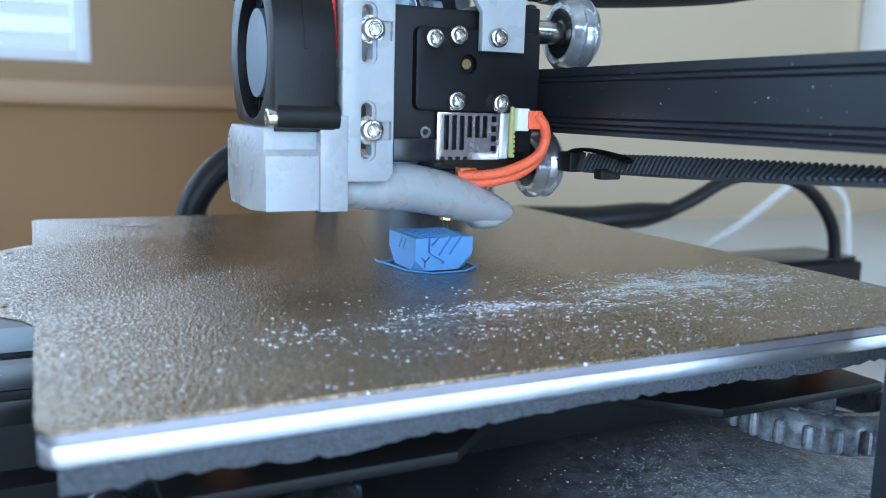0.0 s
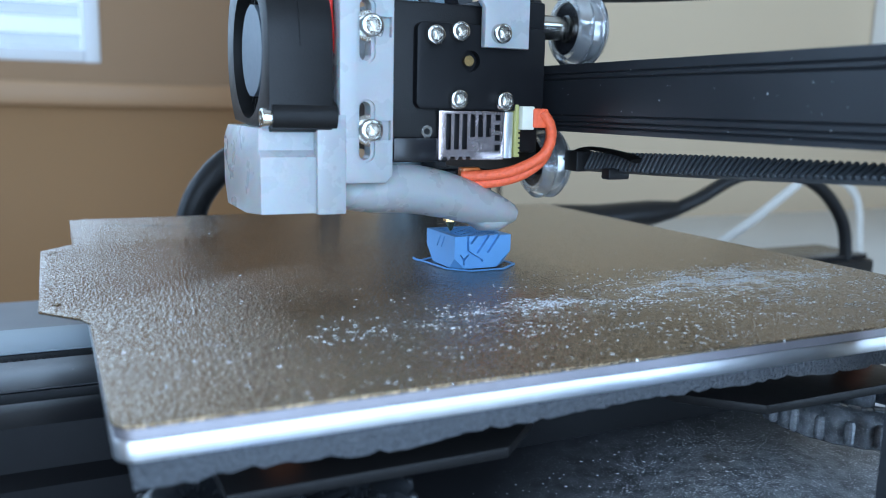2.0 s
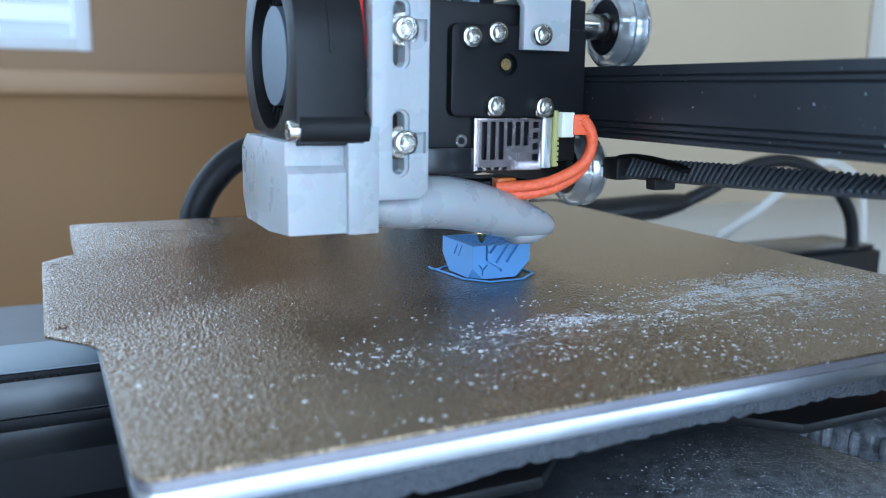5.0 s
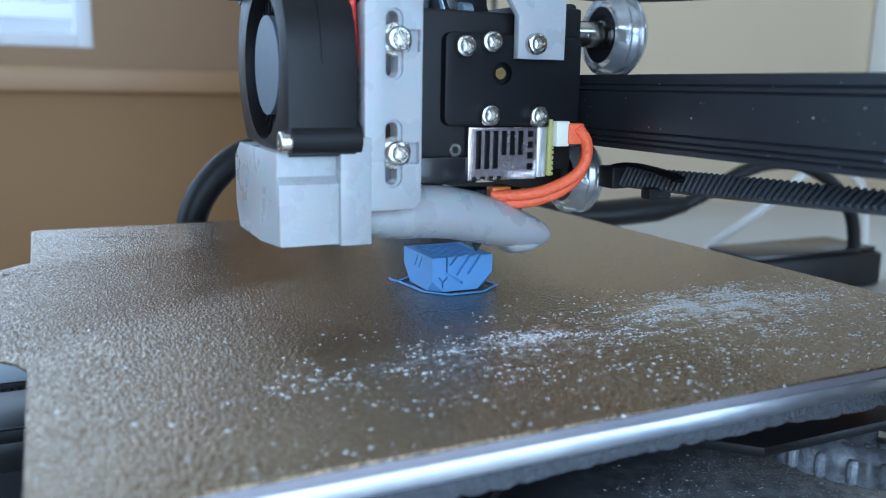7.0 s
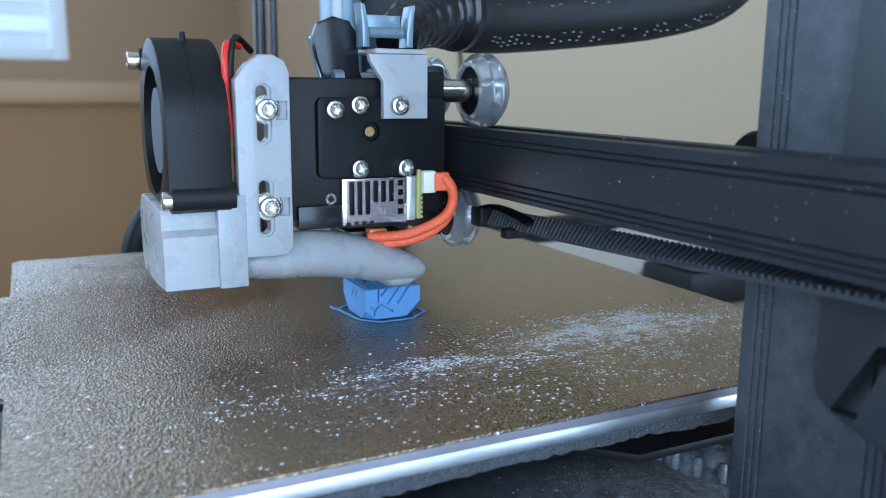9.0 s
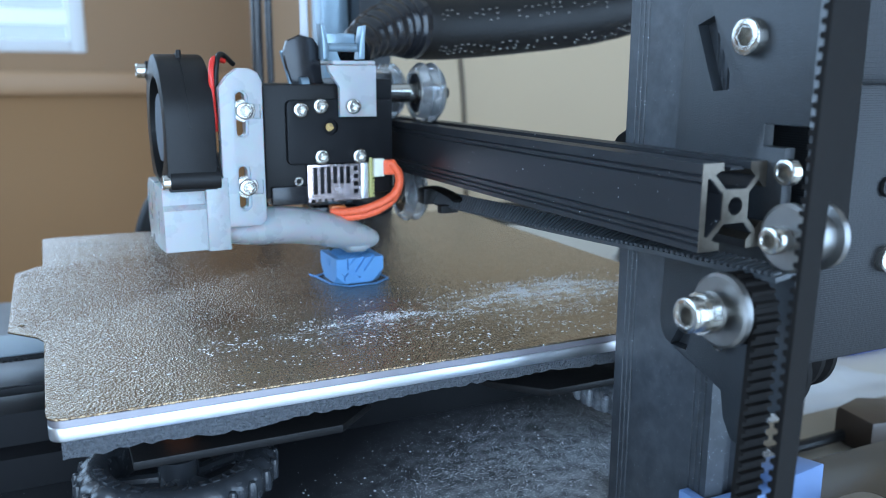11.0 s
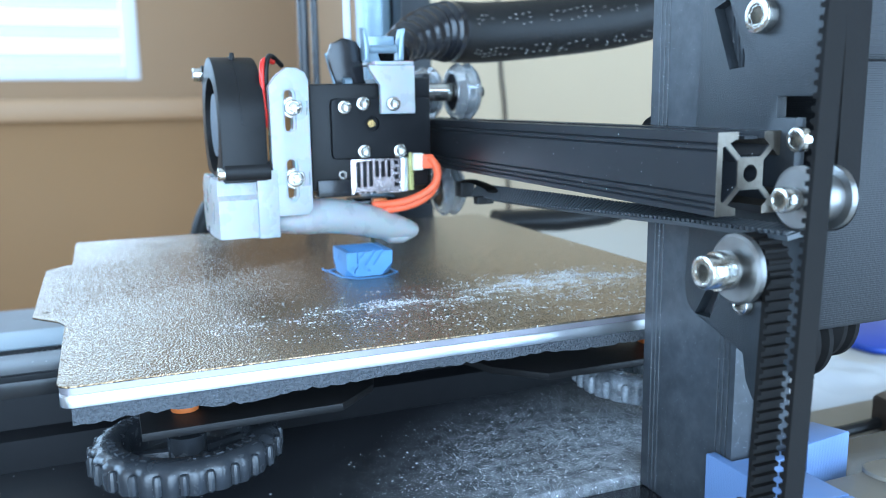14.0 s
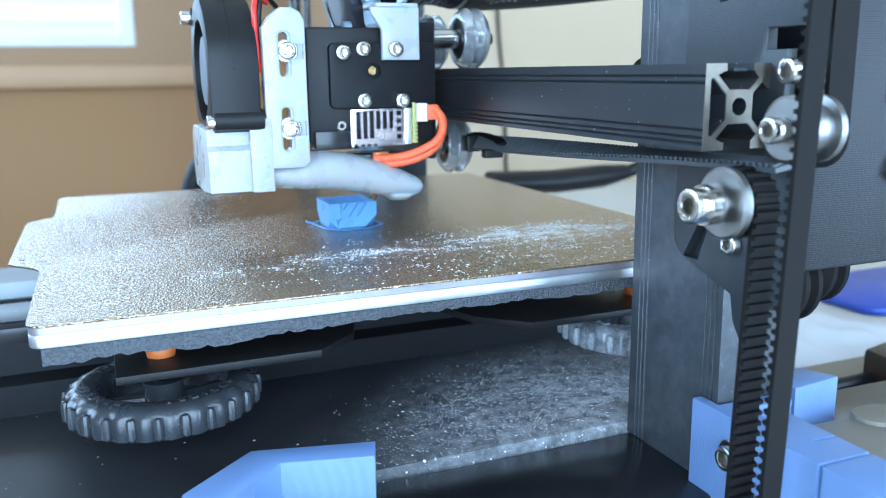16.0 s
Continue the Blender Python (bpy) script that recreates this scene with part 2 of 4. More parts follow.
WALL_PALE = material("cream_wall", (0.54, 0.43, 0.29), 0.75, 0, 0.04, 3, 0.05, 60)
LOWER_WALL = material("deeper_brown_wall", (0.28, 0.155, 0.06), 0.7, 0, 0.06, 3, 0.05, 60)
TRIM = material("painted_trim", (0.42, 0.26, 0.135), 0.45, 0, 0.05, 8, 0.05, 80)
DESK = material("grey_desk", (0.50, 0.47, 0.42), 0.5, 0, 0.1, 12, 0.1, 300)
PAPER = material("white_paper", (0.52, 0.52, 0.53), 0.7, 0, 0.05, 60, 0.2, 300)
CARD = material("tan_board", (0.56, 0.44, 0.28), 0.6, 0, 0.12, 80, 0.2, 900)
DARKBROWN = material("dark_brown_plastic", (0.045, 0.03, 0.02), 0.45, 0, 0.2, 80, 0.2, 900)
OLIVE = material("grey_brown_case", (0.22, 0.19, 0.15), 0.5, 0, 0.1, 80, 0.2, 900)
NAVY = material("blue_case", (0.02, 0.05, 0.32), 0.4, 0, 0.1, 80, 0.1)
BLIND = material("white_blind", (0.78, 0.80, 0.82), 0.5, 0, 0.03, 20, 0.05, 100)
CEIL = material("white_ceiling", (0.78, 0.76, 0.72), 0.8, 0, 0.03, 4, 0.05, 60)
FLOOR = material("brown_floor", (0.25, 0.18, 0.12), 0.6, 0, 0.15, 6, 0.1, 80)
SKY = bpy.data.materials.new("bright_sky")
SKY.use_nodes = True
SKY.node_tree.nodes["Principled BSDF"].inputs["Emission Color"].default_value = (0.72, 0.88, 1.0, 1)
SKY.node_tree.nodes["Principled BSDF"].inputs["Emission Strength"].default_value = 1.3


# ---- shapes, all in millimetres ----
def solid():
    return bmesh.new()


def bx(bm, x0, x1, y0, y1, z0, z1, bevel=0.0, seg=2):
    r = bmesh.ops.create_cube(bm, size=1, matrix=Matrix.LocRotScale(
        ((x0 + x1) / 2, (y0 + y1) / 2, (z0 + z1) / 2), None, (abs(x1 - x0), abs(y1 - y0), abs(z1 - z0))))
    if bevel:
        es = {e for v in r["verts"] for e in v.link_edges}
        bmesh.ops.bevel(bm, geom=list(es), offset=bevel, segments=seg, profile=0.5, affect="EDGES")
    return bm


def cy(bm, a, b, r0, r1=None, seg=28):
    a, b = Vector(a), Vector(b)
    d = b - a
    m = Matrix.Translation((a + b) / 2) @ d.to_track_quat("Z", "Y").to_matrix().to_4x4()
    bmesh.ops.create_cone(bm, cap_ends=True, segments=seg, radius1=r0, radius2=r0 if r1 is None else r1,
                          depth=d.length, matrix=m)
    return bm


AXES = {"x": (Vector((0, 1, 0)), Vector((0, 0, 1)), Vector((1, 0, 0))),
        "y": (Vector((1, 0, 0)), Vector((0, 0, 1)), Vector((0, 1, 0))),
        "z": (Vector((1, 0, 0)), Vector((0, 1, 0)), Vector((0, 0, 1)))}


def prism(bm, outline, axis, a, b, bevel=0.0):
    """An outline in the two axes other than the given one, from a to b along it."""
    u, v, w = AXES[axis]
    lo = [bm.verts.new(u * p + v * q + w * a) for p, q in outline]
    hi = [bm.verts.new(u * p + v * q + w * b) for p, q in outline]
    n = len(outline)
    fs = [bm.faces.new(lo[::-1]), bm.faces.new(hi)]
    fs += [bm.faces.new((lo[i], lo[(i + 1) % n], hi[(i + 1) % n], hi[i])) for i in range(n)]
    bmesh.ops.recalc_face_normals(bm, faces=fs)
    if bevel:
        es = {e for f in fs[:2] for e in f.edges}
        bmesh.ops.bevel(bm, geom=list(es), offset=bevel, segments=2, profile=0.5, affect="EDGES")
    return bm


def rounded(x0, x1, z0, z1, r, seg=5):
    """A rectangle's outline with round corners."""
    out = []
    for cx, cz, a0 in ((x1 - r, z1 - r, 0), (x0 + r, z1 - r, 90), (x0 + r, z0 + r, 180), (x1 - r, z0 + r, 270)):
        for i in range(seg + 1):
            a = radians(a0 + 90 * i / seg)
            out.append((cx + r * math.cos(a), cz + r * math.sin(a)))
    return out


def lathe(bm, centre, axis, profile, seg=36):
    """Turns (radius, along) pairs about an axis through centre; the ring of pairs closes on itself."""
    u, v, w = AXES[axis]
    c = Vector(centre)
    rings = []
    for i in range(seg):
        a = 2 * math.pi * i / seg
        d = u * math.cos(a) + v * math.sin(a)
        rings.append([bm.verts.new(c + d * r + w * h) for r, h in profile])
    k = len(profile)
    fs = []
    for i in range(seg):
        p, q = rings[i], rings[(i + 1) % seg]
        fs += [bm.faces.new((p[j], q[j], q[(j + 1) % k], p[(j + 1) % k])) for j in range(k)]
    bmesh.ops.recalc_face_normals(bm, faces=fs)
    return bm


def glide(points, steps=8):
    """A smooth line through points."""
    ps = [Vector(p) for p in points]
    ps = [ps[0] * 2 - ps[1]] + ps + [ps[-1] * 2 - ps[-2]]
    out = []
    for i in range(1, len(ps) - 2):
        p0, p1, p2, p3 = ps[i - 1:i + 3]
        for s in range(steps):
            t = s / steps
            out.append(0.5 * (2 * p1 + (p2 - p0) * t + (2 * p0 - 5 * p1 + 4 * p2 - p3) * t * t
                              + (3 * p1 - p0 - 3 * p2 + p3) * t ** 3))
    return out + [ps[-2]]


def sweep(bm, points, sizes, seg=14, up=(0, 0, 1)):
    """A tube along points; sizes are radii or (sideways, upward) pairs."""
    ps = [Vector(p) for p in points]
    rings = []
    for i, p in enumerate(ps):
        d = (ps[min(i + 1, len(ps) - 1)] - ps[max(i - 1, 0)]).normalized()
        side = d.cross(Vector(up))
        side = side.normalized() if side.length > 0.05 else d.orthogonal().normalized()
        top = side.cross(d)
        s = sizes[i] if isinstance(sizes, (list, tuple)) and len(sizes) == len(ps) else sizes
        a, b = s if isinstance(s, (list, tuple)) else (s, s)
        rings.append([bm.verts.new(p + side * a * math.cos(2 * math.pi * k / seg) + top * b * math.sin(2 * math.pi * k / seg))
                      for k in range(seg)])
    fs = [bm.faces.new(rings[0][::-1]), bm.faces.new(rings[-1])]
    for p, q in zip(rings, rings[1:]):
        fs += [bm.faces.new((p[k], p[(k + 1) % seg], q[(k + 1) % seg], q[k])) for k in range(seg)]
    bmesh.ops.recalc_face_normals(bm, faces=fs)
    return bm


def cut(bm, *cutters):
    """bm with the cutters' volumes taken out of it."""
    def ob_of(b):
        me = bpy.data.meshes.new("tmp")
        b.to_mesh(me)
        b.free()
        return new("tmp", me)
    a = ob_of(bm)
    tools = [ob_of(c) for c in cutters]
    for c in tools:
        mod = a.modifiers.new("cut", "BOOLEAN")
        mod.object, mod.operation, mod.solver = c, "DIFFERENCE", "EXACT"
    me = bpy.data.meshes.new_from_object(a.evaluated_get(bpy.context.evaluated_depsgraph_get()))
    out = bmesh.new()
    out.from_mesh(me)
    for o in [a] + tools:
        data = o.data
        bpy.data.objects.remove(o)
        bpy.data.meshes.remove(data)
    bpy.data.meshes.remove(me)
    return out


def mesh_of(name, bm, mat, origin=(0, 0, 0)):
    me = bpy.data.meshes.new(name)
    bmesh.ops.transform(bm, matrix=Matrix.Scale(MM, 4) @ Matrix.Translation(-Vector(origin)), verts=bm.verts)
    bm.to_mesh(me)
    bm.free()
    me.materials.append(mat)
    me.polygons.foreach_set("use_smooth", [True] * len(me.polygons))
    me.set_sharp_from_angle(angle=radians(32))
    return me


ORIGIN = {}


def thing(name, at, label, category, group=""):
    ob = new(name)
    ob.empty_display_size = 0.01
    ob.location = Vector(at) * MM
    ORIGIN[ob.name] = Vector(at)
    return tagged(ob, label, category, group)


def part(name, bm, mat, parent, label=""):
    o = ORIGIN[parent.name]
    ob = new(name, mesh_of(name, bm, mat, o))
    ob.parent = parent
    ORIGIN[ob.name] = o
    return tagged(ob, label)


def structure(name, bm, mat, label=""):
    return tagged(new(name, mesh_of(name, bm, mat)), label or name.replace("_", " "), "", "", "structure")


def lone(name, bm, mat, at, label, category, group="", kind=""):
    ob = new(name, mesh_of(name, bm, mat, at))
    ob.location = Vector(at) * MM
    return tagged(ob, label, category, group, kind)


def cap_screw(bm, at, axis, r=2.75, h=2.6, sign=-1, washer=0.0):
    """A socket cap screw whose head stands proud of at along sign * axis, with a hexagonal recess."""
    s = sign
    lathe(bm, at, axis, [(r * 0.62, 0.1 * s), (r, 0.1 * s), (r, (h - 0.5) * s), (r - 0.16, (h - 0.18) * s), (r - 0.5, h * s),
                         (r * 0.66, h * s), (r * 0.62, (h - 0.12) * s)], 24)
    lathe(bm, at, axis, [(r * 0.44, 0.15 * s), (r * 0.64, 0.15 * s), (r * 0.64, (h - 0.3) * s), (r * 0.56, (h - 0.3) * s)], 6)
    lathe(bm, at, axis, [(0.0001, -0.2 * s), (r * 0.64, -0.2 * s), (r * 0.64, h * 0.1 * s), (0.0001, h * 0.1 * s)], 12)
    if washer:
        lathe(bm, at, axis, [(r * 0.5, -0.5 * s), (washer, -0.5 * s), (washer, 0.2 * s), (washer - 0.3, 0.4 * s), (r * 0.5, 0.4 * s)], 28)
    return bm


# ---- room ----
def wall_with_opening(axis, a, b, u0, u1, z0, z1, hole=None):
    """A wall slab from a to b along axis, spanning u and z, with one rectangular opening."""
    bm = solid()
    def slab(p0, p1, q0, q1):
        if axis == "y":
            bx(bm, p0, p1, a, b, q0, q1)
        else:
            bx(bm, a, b, p0, p1, q0, q1)
    if hole is None:
        slab(u0, u1, z0, z1)
    else:
        h0, h1, k0, k1 = hole
        slab(u0, h0, z0, z1)
        slab(h1, u1, z0, z1)
        slab(h0, h1, z0, k0)
        slab(h0, h1, k1, z1)
    return bm


structure("wall_far", wall_with_opening("y", 1600, 1680, -1400, 420, -850, 1500, (-950, 98, 118, 950)), WALL, "tan painted wall with a window")
structure("wall_step", wall_with_opening("x", 420, 480, 1003, 1680, -850, 1500), WALL, "tan painted return wall")
structure("wall_pale", wall_with_opening("y", 940, 1000, 420, 2400, -850, 1500), WALL_PALE, "paler cream wall on the right")
structure("wall_left", wall_with_opening("x", -1480, -1403, -1053, 1680, -850, 1500, (210, 1490, 130, 1180)), WALL, "tan painted side wall with a window")
back = wall_with_opening("y", -1130, -1053, -1480, 400, -850, 1500, (-1060, 260, -390, 790))
bmesh.ops.create_cube(back, size=1, matrix=Matrix.LocRotScale((470, -1091.5, 325), None, (140, 77, 2350)))
# The opening framed here is added for the fill light at right.
for x0, x1, z0, z1 in ((1460, 2400, -850, 1500), (540, 1460, -850, -390), (540, 1460, 790, 1500)):
    bx(back, x0, x1, -1130, -1053, z0, z1)
structure("wall_back", back, WALL_PALE, "cream wall behind with a window and an added opening for fill light")
structure("wall_right", wall_with_opening("x", 2403, 2480, -1130, 1000, -850, 1500), WALL_PALE, "cream side wall")
structure("ceiling", bx(solid(), -1480, 2480, -1130, 1680, 1503, 1580), CEIL, "white ceiling")
structure("floor", bx(solid(), -1480, 2480, -1130, 1680, -930, -853), FLOOR, "brown floor")
structure("wall_lower", bx(solid(), -1400, 417, 1588, 1597, -850, 38), LOWER_WALL, "deeper brown wall below the moulding")
structure("trim", bx(solid(), -1400, 417, 1572, 1598, 38, 82, 6), TRIM, "tan painted moulding below the window")
structure("backdrop", bx(solid(), -1600, 400, 1990, 2000, -100, 1500), SKY, "bright daylight sky outside")
win = tagged(new("window_1"), "white window frame with lowered slatted blind", "", "", "structure")
ORIGIN[win.name] = Vector((0, 0, 0))
for a in ((-950, -922, 118, 950), (70, 98, 118, 950), (-922, 70, 118, 142), (-922, 70, 926, 950)):
    part("window_frame", bx(solid(), a[0], a[1], 1604, 1650, a[2], a[3], 3), BLIND, win)
for k in range(14):
    bm = solid()
    bx(bm, -915, 66, -22, 22, -1.2, 1.2)
    bmesh.ops.rotate(bm, verts=bm.verts, cent=(0, 0, 0), matrix=Matrix.Rotation(radians(38), 3, "X"))
    bmesh.ops.translate(bm, verts=bm.verts, vec=(0, 1640, 158 + k * 56))
    part("slat", bm, BLIND, win)

desk_top = bx(solid(), -700, 1500, -320, 340, -125, -92, 3)
bx(desk_top, 236, 1500, 336, 760, -125, -92.4, 3)
structure("desk", desk_top, DESK, "pale grey desk top")

# ---- printer base ----
base = thing("printer_base", (110, 110, -92), "dusty black metal printer base with aluminium rails", "printer base")
part("deck", bx(solid(), -230, 240, -12, 330, -90, -51, 2), BASE, base, "black powder-coated deck with white dust, coloured paler where light falls")
part("side_rail", bx(solid(), -230, 300, -58, -12.6, -90, -54.5, 1.5), GLOSS, base)
bm = solid()
prism(bm, [(74, -51), (74, -40), (80, -38), (80, -27), (86, -25), (92, -25), (93, -29), (99, -29), (100, -25), (128, -25),
           (129, -28), (135, -28), (136, -25), (165, -25), (165, -51)], "x", -225, 255)
part("middle_rail", bm, BLACK, base, "black anodised aluminium rail under the bed")
# Thin strip whose paler colour stands for daylight on the rail.
part("lit_rail_strip", bx(solid(), -225, 255, 136.4, 164.8, -24.9, -24.3, 0.2), LIT_TOP, base, "aluminium rail top coloured grey-blue for the daylight on it")
part("rail_lip", bx(solid(), -225, 255, 100.4, 127.6, -24.9, -24.4, 0.2), RAIL, base)
bm = solid()
bx(bm, -225, 250, 129.4, 134.6, -27.6, -26.4)
for k in range(110):
    bx(bm, -222 + k * 2, -221 + k * 2, 129.4, 134.6, -26.5, -25.7)
part("drive_belt", bm, RUBBER, base, "toothed black belt")

# ---- upright and its carriage ----
post = thing("upright_post", (173, -34, -54), "black anodised aluminium upright on the base", "frame post")
out = [(163, -12.5)]
for y in (-16.5, -18.5, -20.5):
    out += [(163, y + 0.4), (163.7, y), (163, y - 0.4)]
for y in (-47.5, -49.5, -51.5):
    out += [(163, y + 0.4), (163.7, y), (163, y - 0.4)]
out += [(163, -54), (169, -54), (171, -50), (175, -50), (177, -54), (183, -54), (183, -12.5)]
part("extrusion", prism(solid(), out, "z", -54.4, 330), POST, post)

far_post = thing("far_upright", (205, 290, -51), "black aluminium upright on the far side of the base", "frame post")
part("extrusion", bx(solid(), 188, 208, 282, 322, -51, 330, 0.8), RAIL, far_post)
# Lighter slab carries the daylight on this black post in its colour.
part("lit_inner_face", bx(solid(), 170, 187, 300, 322, -51, 330, 0.8), TEAL, far_post, "upright face coloured lighter grey for the daylight on it")
rod = thing("lead_rod", (131, 292, -51), "slim black steel rod standing behind the bed", "rod")
part("shaft", cy(solid(), (128.5, 295, -51), (128.5, 295, 330), 3.2), GLOSS, rod)
part("guide", cy(solid(), (137, 300, -51), (137, 300, 330), 2.2), GLOSS, rod)

gantry = thing("gantry_beam", (151, 100, 43), "black anodised aluminium gantry beam with an open cut end", "beam")
GX, GZ, Y0, Y1 = 140.7, 42.9, -69.1, 330
out = [(0, 20), (0, 17.6), (0.5, 17.2), (0, 16.8), (0, 16.0), (0.5, 15.6), (0, 15.2), (0, 5.2), (0.5, 4.8), (0, 4.4), (0, 3.4), (0.5, 3),
       (0, 2.6), (0, 2.0), (0.5, 1.6), (0, 1.2), (0, 0), (1.5, 0), (1.5, 20)]
bm = solid()
prism(bm, [(GX + x, GZ + z) for x, z in out], "y", Y0, Y1)
def gp(*pts):
    prism(bm, [(GX + x, GZ + z) for x, z in pts], "y", Y0, Y1)
gp((1.5, 18.2), (1.5, 20), (6, 20), (6, 18.2))
gp((14, 18.2), (14, 20), (20, 20), (20, 14), (18.2, 14), (18.2, 18.2))
gp((1.5, 0), (1.5, 1.8), (6, 1.8), (6, 0))
gp((14, 0), (14, 1.8), (18.2, 1.8), (18.2, 6), (20, 6), (20, 0))
for sx in (-1, 1):
    for sz in (-1, 1):
        gp((10 + sx * 2.6, 10 + sz * 3.8), (10 + sx * 3.8, 10 + sz * 2.6), (10 + sx * 8.9, 10 + sz * 7.7), (10 + sx * 7.7, 10 + sz * 8.9))
gp((8, 18.2), (8, 18.9), (12, 18.9), (12, 18.2))
part("extrusion", bm, RAIL, gantry)
bm = solid()
prism(bm, rounded(GX + 6, GX + 14, GZ + 6, GZ + 14, 1.2), "y", Y0 + 0.01, Y1)
part("core", cut(bm, cy(solid(), (GX + 10, Y0 - 5, GZ + 10), (GX + 10, Y0 + 60, GZ + 10), 2.1)), RAIL, gantry)
# the bare sawn end
bm = solid()
for pts in ([(0, 0), (1.5, 0), (1.5, 20), (0, 20)], [(1.5, 18.2), (1.5, 20), (6, 20), (6, 18.2)],
            [(14, 18.2), (14, 20), (20, 20), (20, 14), (18.2, 14), (18.2, 18.2)], [(1.5, 0), (1.5, 1.8), (6, 1.8), (6, 0)],
            [(14, 0), (14, 1.8), (18.2, 1.8), (18.2, 6), (20, 6), (20, 0)]):
    prism(bm, [(GX + x, GZ + z) for x, z in pts], "y", Y0 - 0.25, Y0)
for sx in (-1, 1):
    for sz in (-1, 1):
        prism(bm, [(GX + 10 + sx * a, GZ + 10 + sz * b) for a, b in ((2.0, 2.9), (2.9, 2.0), (8.6, 7.7), (7.7, 8.6))], "y", Y0 - 0.2, Y0)
for pts in ([(1.5, 16.4), (1.5, 18.2), (5.4, 18.2)], [(18.2, 14), (18.2, 18.2), (14, 18.2)], [(1.5, 1.8), (1.5, 3.6), (5.4, 1.8)], [(18.2, 1.8), (18.2, 6), (14, 1.8)]):
    prism(bm, [(GX + x, GZ + z) for x, z in pts], "y", Y0 - 0.22, Y0 + 30)
part("end_core", cut(prism(solid(), rounded(GX + 6.1, GX + 13.9, GZ + 6.1, GZ + 13.9, 1.0), "y", Y0 - 0.3, Y0),
                     cy(solid(), (GX + 10, Y0 - 5, GZ + 10), (GX + 10, Y0 + 5, GZ + 10), 2.1)), WORN, gantry, "bare sawn aluminium core")
part("cut_end", bm, WORN, gantry, "bare sawn aluminium end")

carriage = thing("lift_carriage", (165, -60, 43), "black steel lift carriage plate with bolts and belt pulleys", "carriage")
out = [(-46, 101.5), (-42, 100.6), (-39.6, 98), (-38.7, 94), (-37.5, 60), (-35.5, 18), (-36.2, 14), (-38.4, 11.4), (-42, 9.8), (-60, 4), (-61.5, -3), (-64.5, -7.5), (-69, -8.5), (-72.5, -6), (-73.5, 3), (-80, 5), (-80, 40), (-74, 42), (-74, 66), (-67.5, 66), (-67.5, 71), (-80, 71), (-80, 101.5)]
slot_up = prism(solid(), [(-43.5, 94), (-50.2, 78), (-55.5, 78.5), (-56, 81), (-49, 96)], "x", 155, 168)
slot_low = prism(solid(), [(-40.5, 10.5), (-46.8, 10.5), (-53, 27), (-50, 27)], "x", 155, 168)
part("plate", cut(prism(solid(), out, "x", 159.6, 162.9, 0.4), slot_up, slot_low), COATED, carriage, "black textured steel plate with slots")
part("bolt", cap_screw(solid(), (159.5, -62.5, 90.5), "x", 4.3, 3.2), STEEL, carriage)
part("bolt", cap_screw(solid(), (159.5, -76.5, 61), "x", 3.0, 2.5), STEEL, carriage)
part("bolt", cap_screw(solid(), (159.5, -60.5, 17.5), "x", 2.8, 2.4), STEEL, carriage)
bm = cap_screw(solid(), (134.5, -78, 31.9), "x", 4.0, 4.2)
cy(bm, (134, -78, 31.9), (137.5, -78, 31.9), 4.6)
cy(bm, (137, -78, 31.9), (150, -78, 31.9), 2.5)
part("axle", bm, STEEL, carriage)
part("pulley_flange", lathe(solid(), (140.5, -78, 31.9), "x", [(2.5, -1.2), (7.6, -1.2), (8.3, -0.6), (8.3, 0.9), (2.5, 0.9)], 40), PULLEY, carriage)
part("pulley", lathe(solid(), (145.5, -78, 31.9), "x", [(2.5, -3.9), (6.2, -3.9), (6.2, 3.9), (2.5, 3.9)], 40), PLASTIC, carriage)
bm = cap_screw(solid(), (147, -86, 48.5), "x", 2.9, 3.2)
cy(bm, (146.6, -86, 48.5), (160, -86, 48.5), 2.4)
part("axle", bm, STEEL, carriage)
part("pulley", lathe(solid(), (154, -86, 48.5), "x", [(2.5, -5.2), (6.6, -5.2), (7.4, -4.7), (7.4, -3.6), (5.6, -3.4), (5.6, 3.4), (7.4, 3.6), (7.4, 5.2), (2.5, 5.2)], 40), PULLEY, carriage)
bm = solid()
bx(bm, 176, 262, -66, -46, 9, 80, 1.2)
bx(bm, 190, 270, -60, -40, 74, 130, 1.2)
part("printed_bracket", bm, BLACK_PRINT, carriage, "black printed bracket with visible layers")
part("bolt", cap_screw(solid(), (207, -66, 35), "y", 3.6, 2.6), STEEL, carriage)
part("bolt", cap_screw(solid(), (205, -66.2, 54), "y", 2.6, 1.2), PLASTIC, carriage)
for x, y, z in ((187, -50, 3), (201, -46, 6)):
    part("guide_wheel", lathe(solid(), (x, y, z), "x", [(2, -5), (10, -5), (12, -3), (12, -1.5), (9.5, 0), (12, 1.5), (12, 3), (10, 5), (2, 5)], 36), RUBBER, carriage)
part("guide_wheel", lathe(solid(), (173, -6.0, 59), "x", [(2, -5), (6, -5), (7, -3), (7, 3), (6, 5), (2, 5)], 32), RUBBER, carriage)


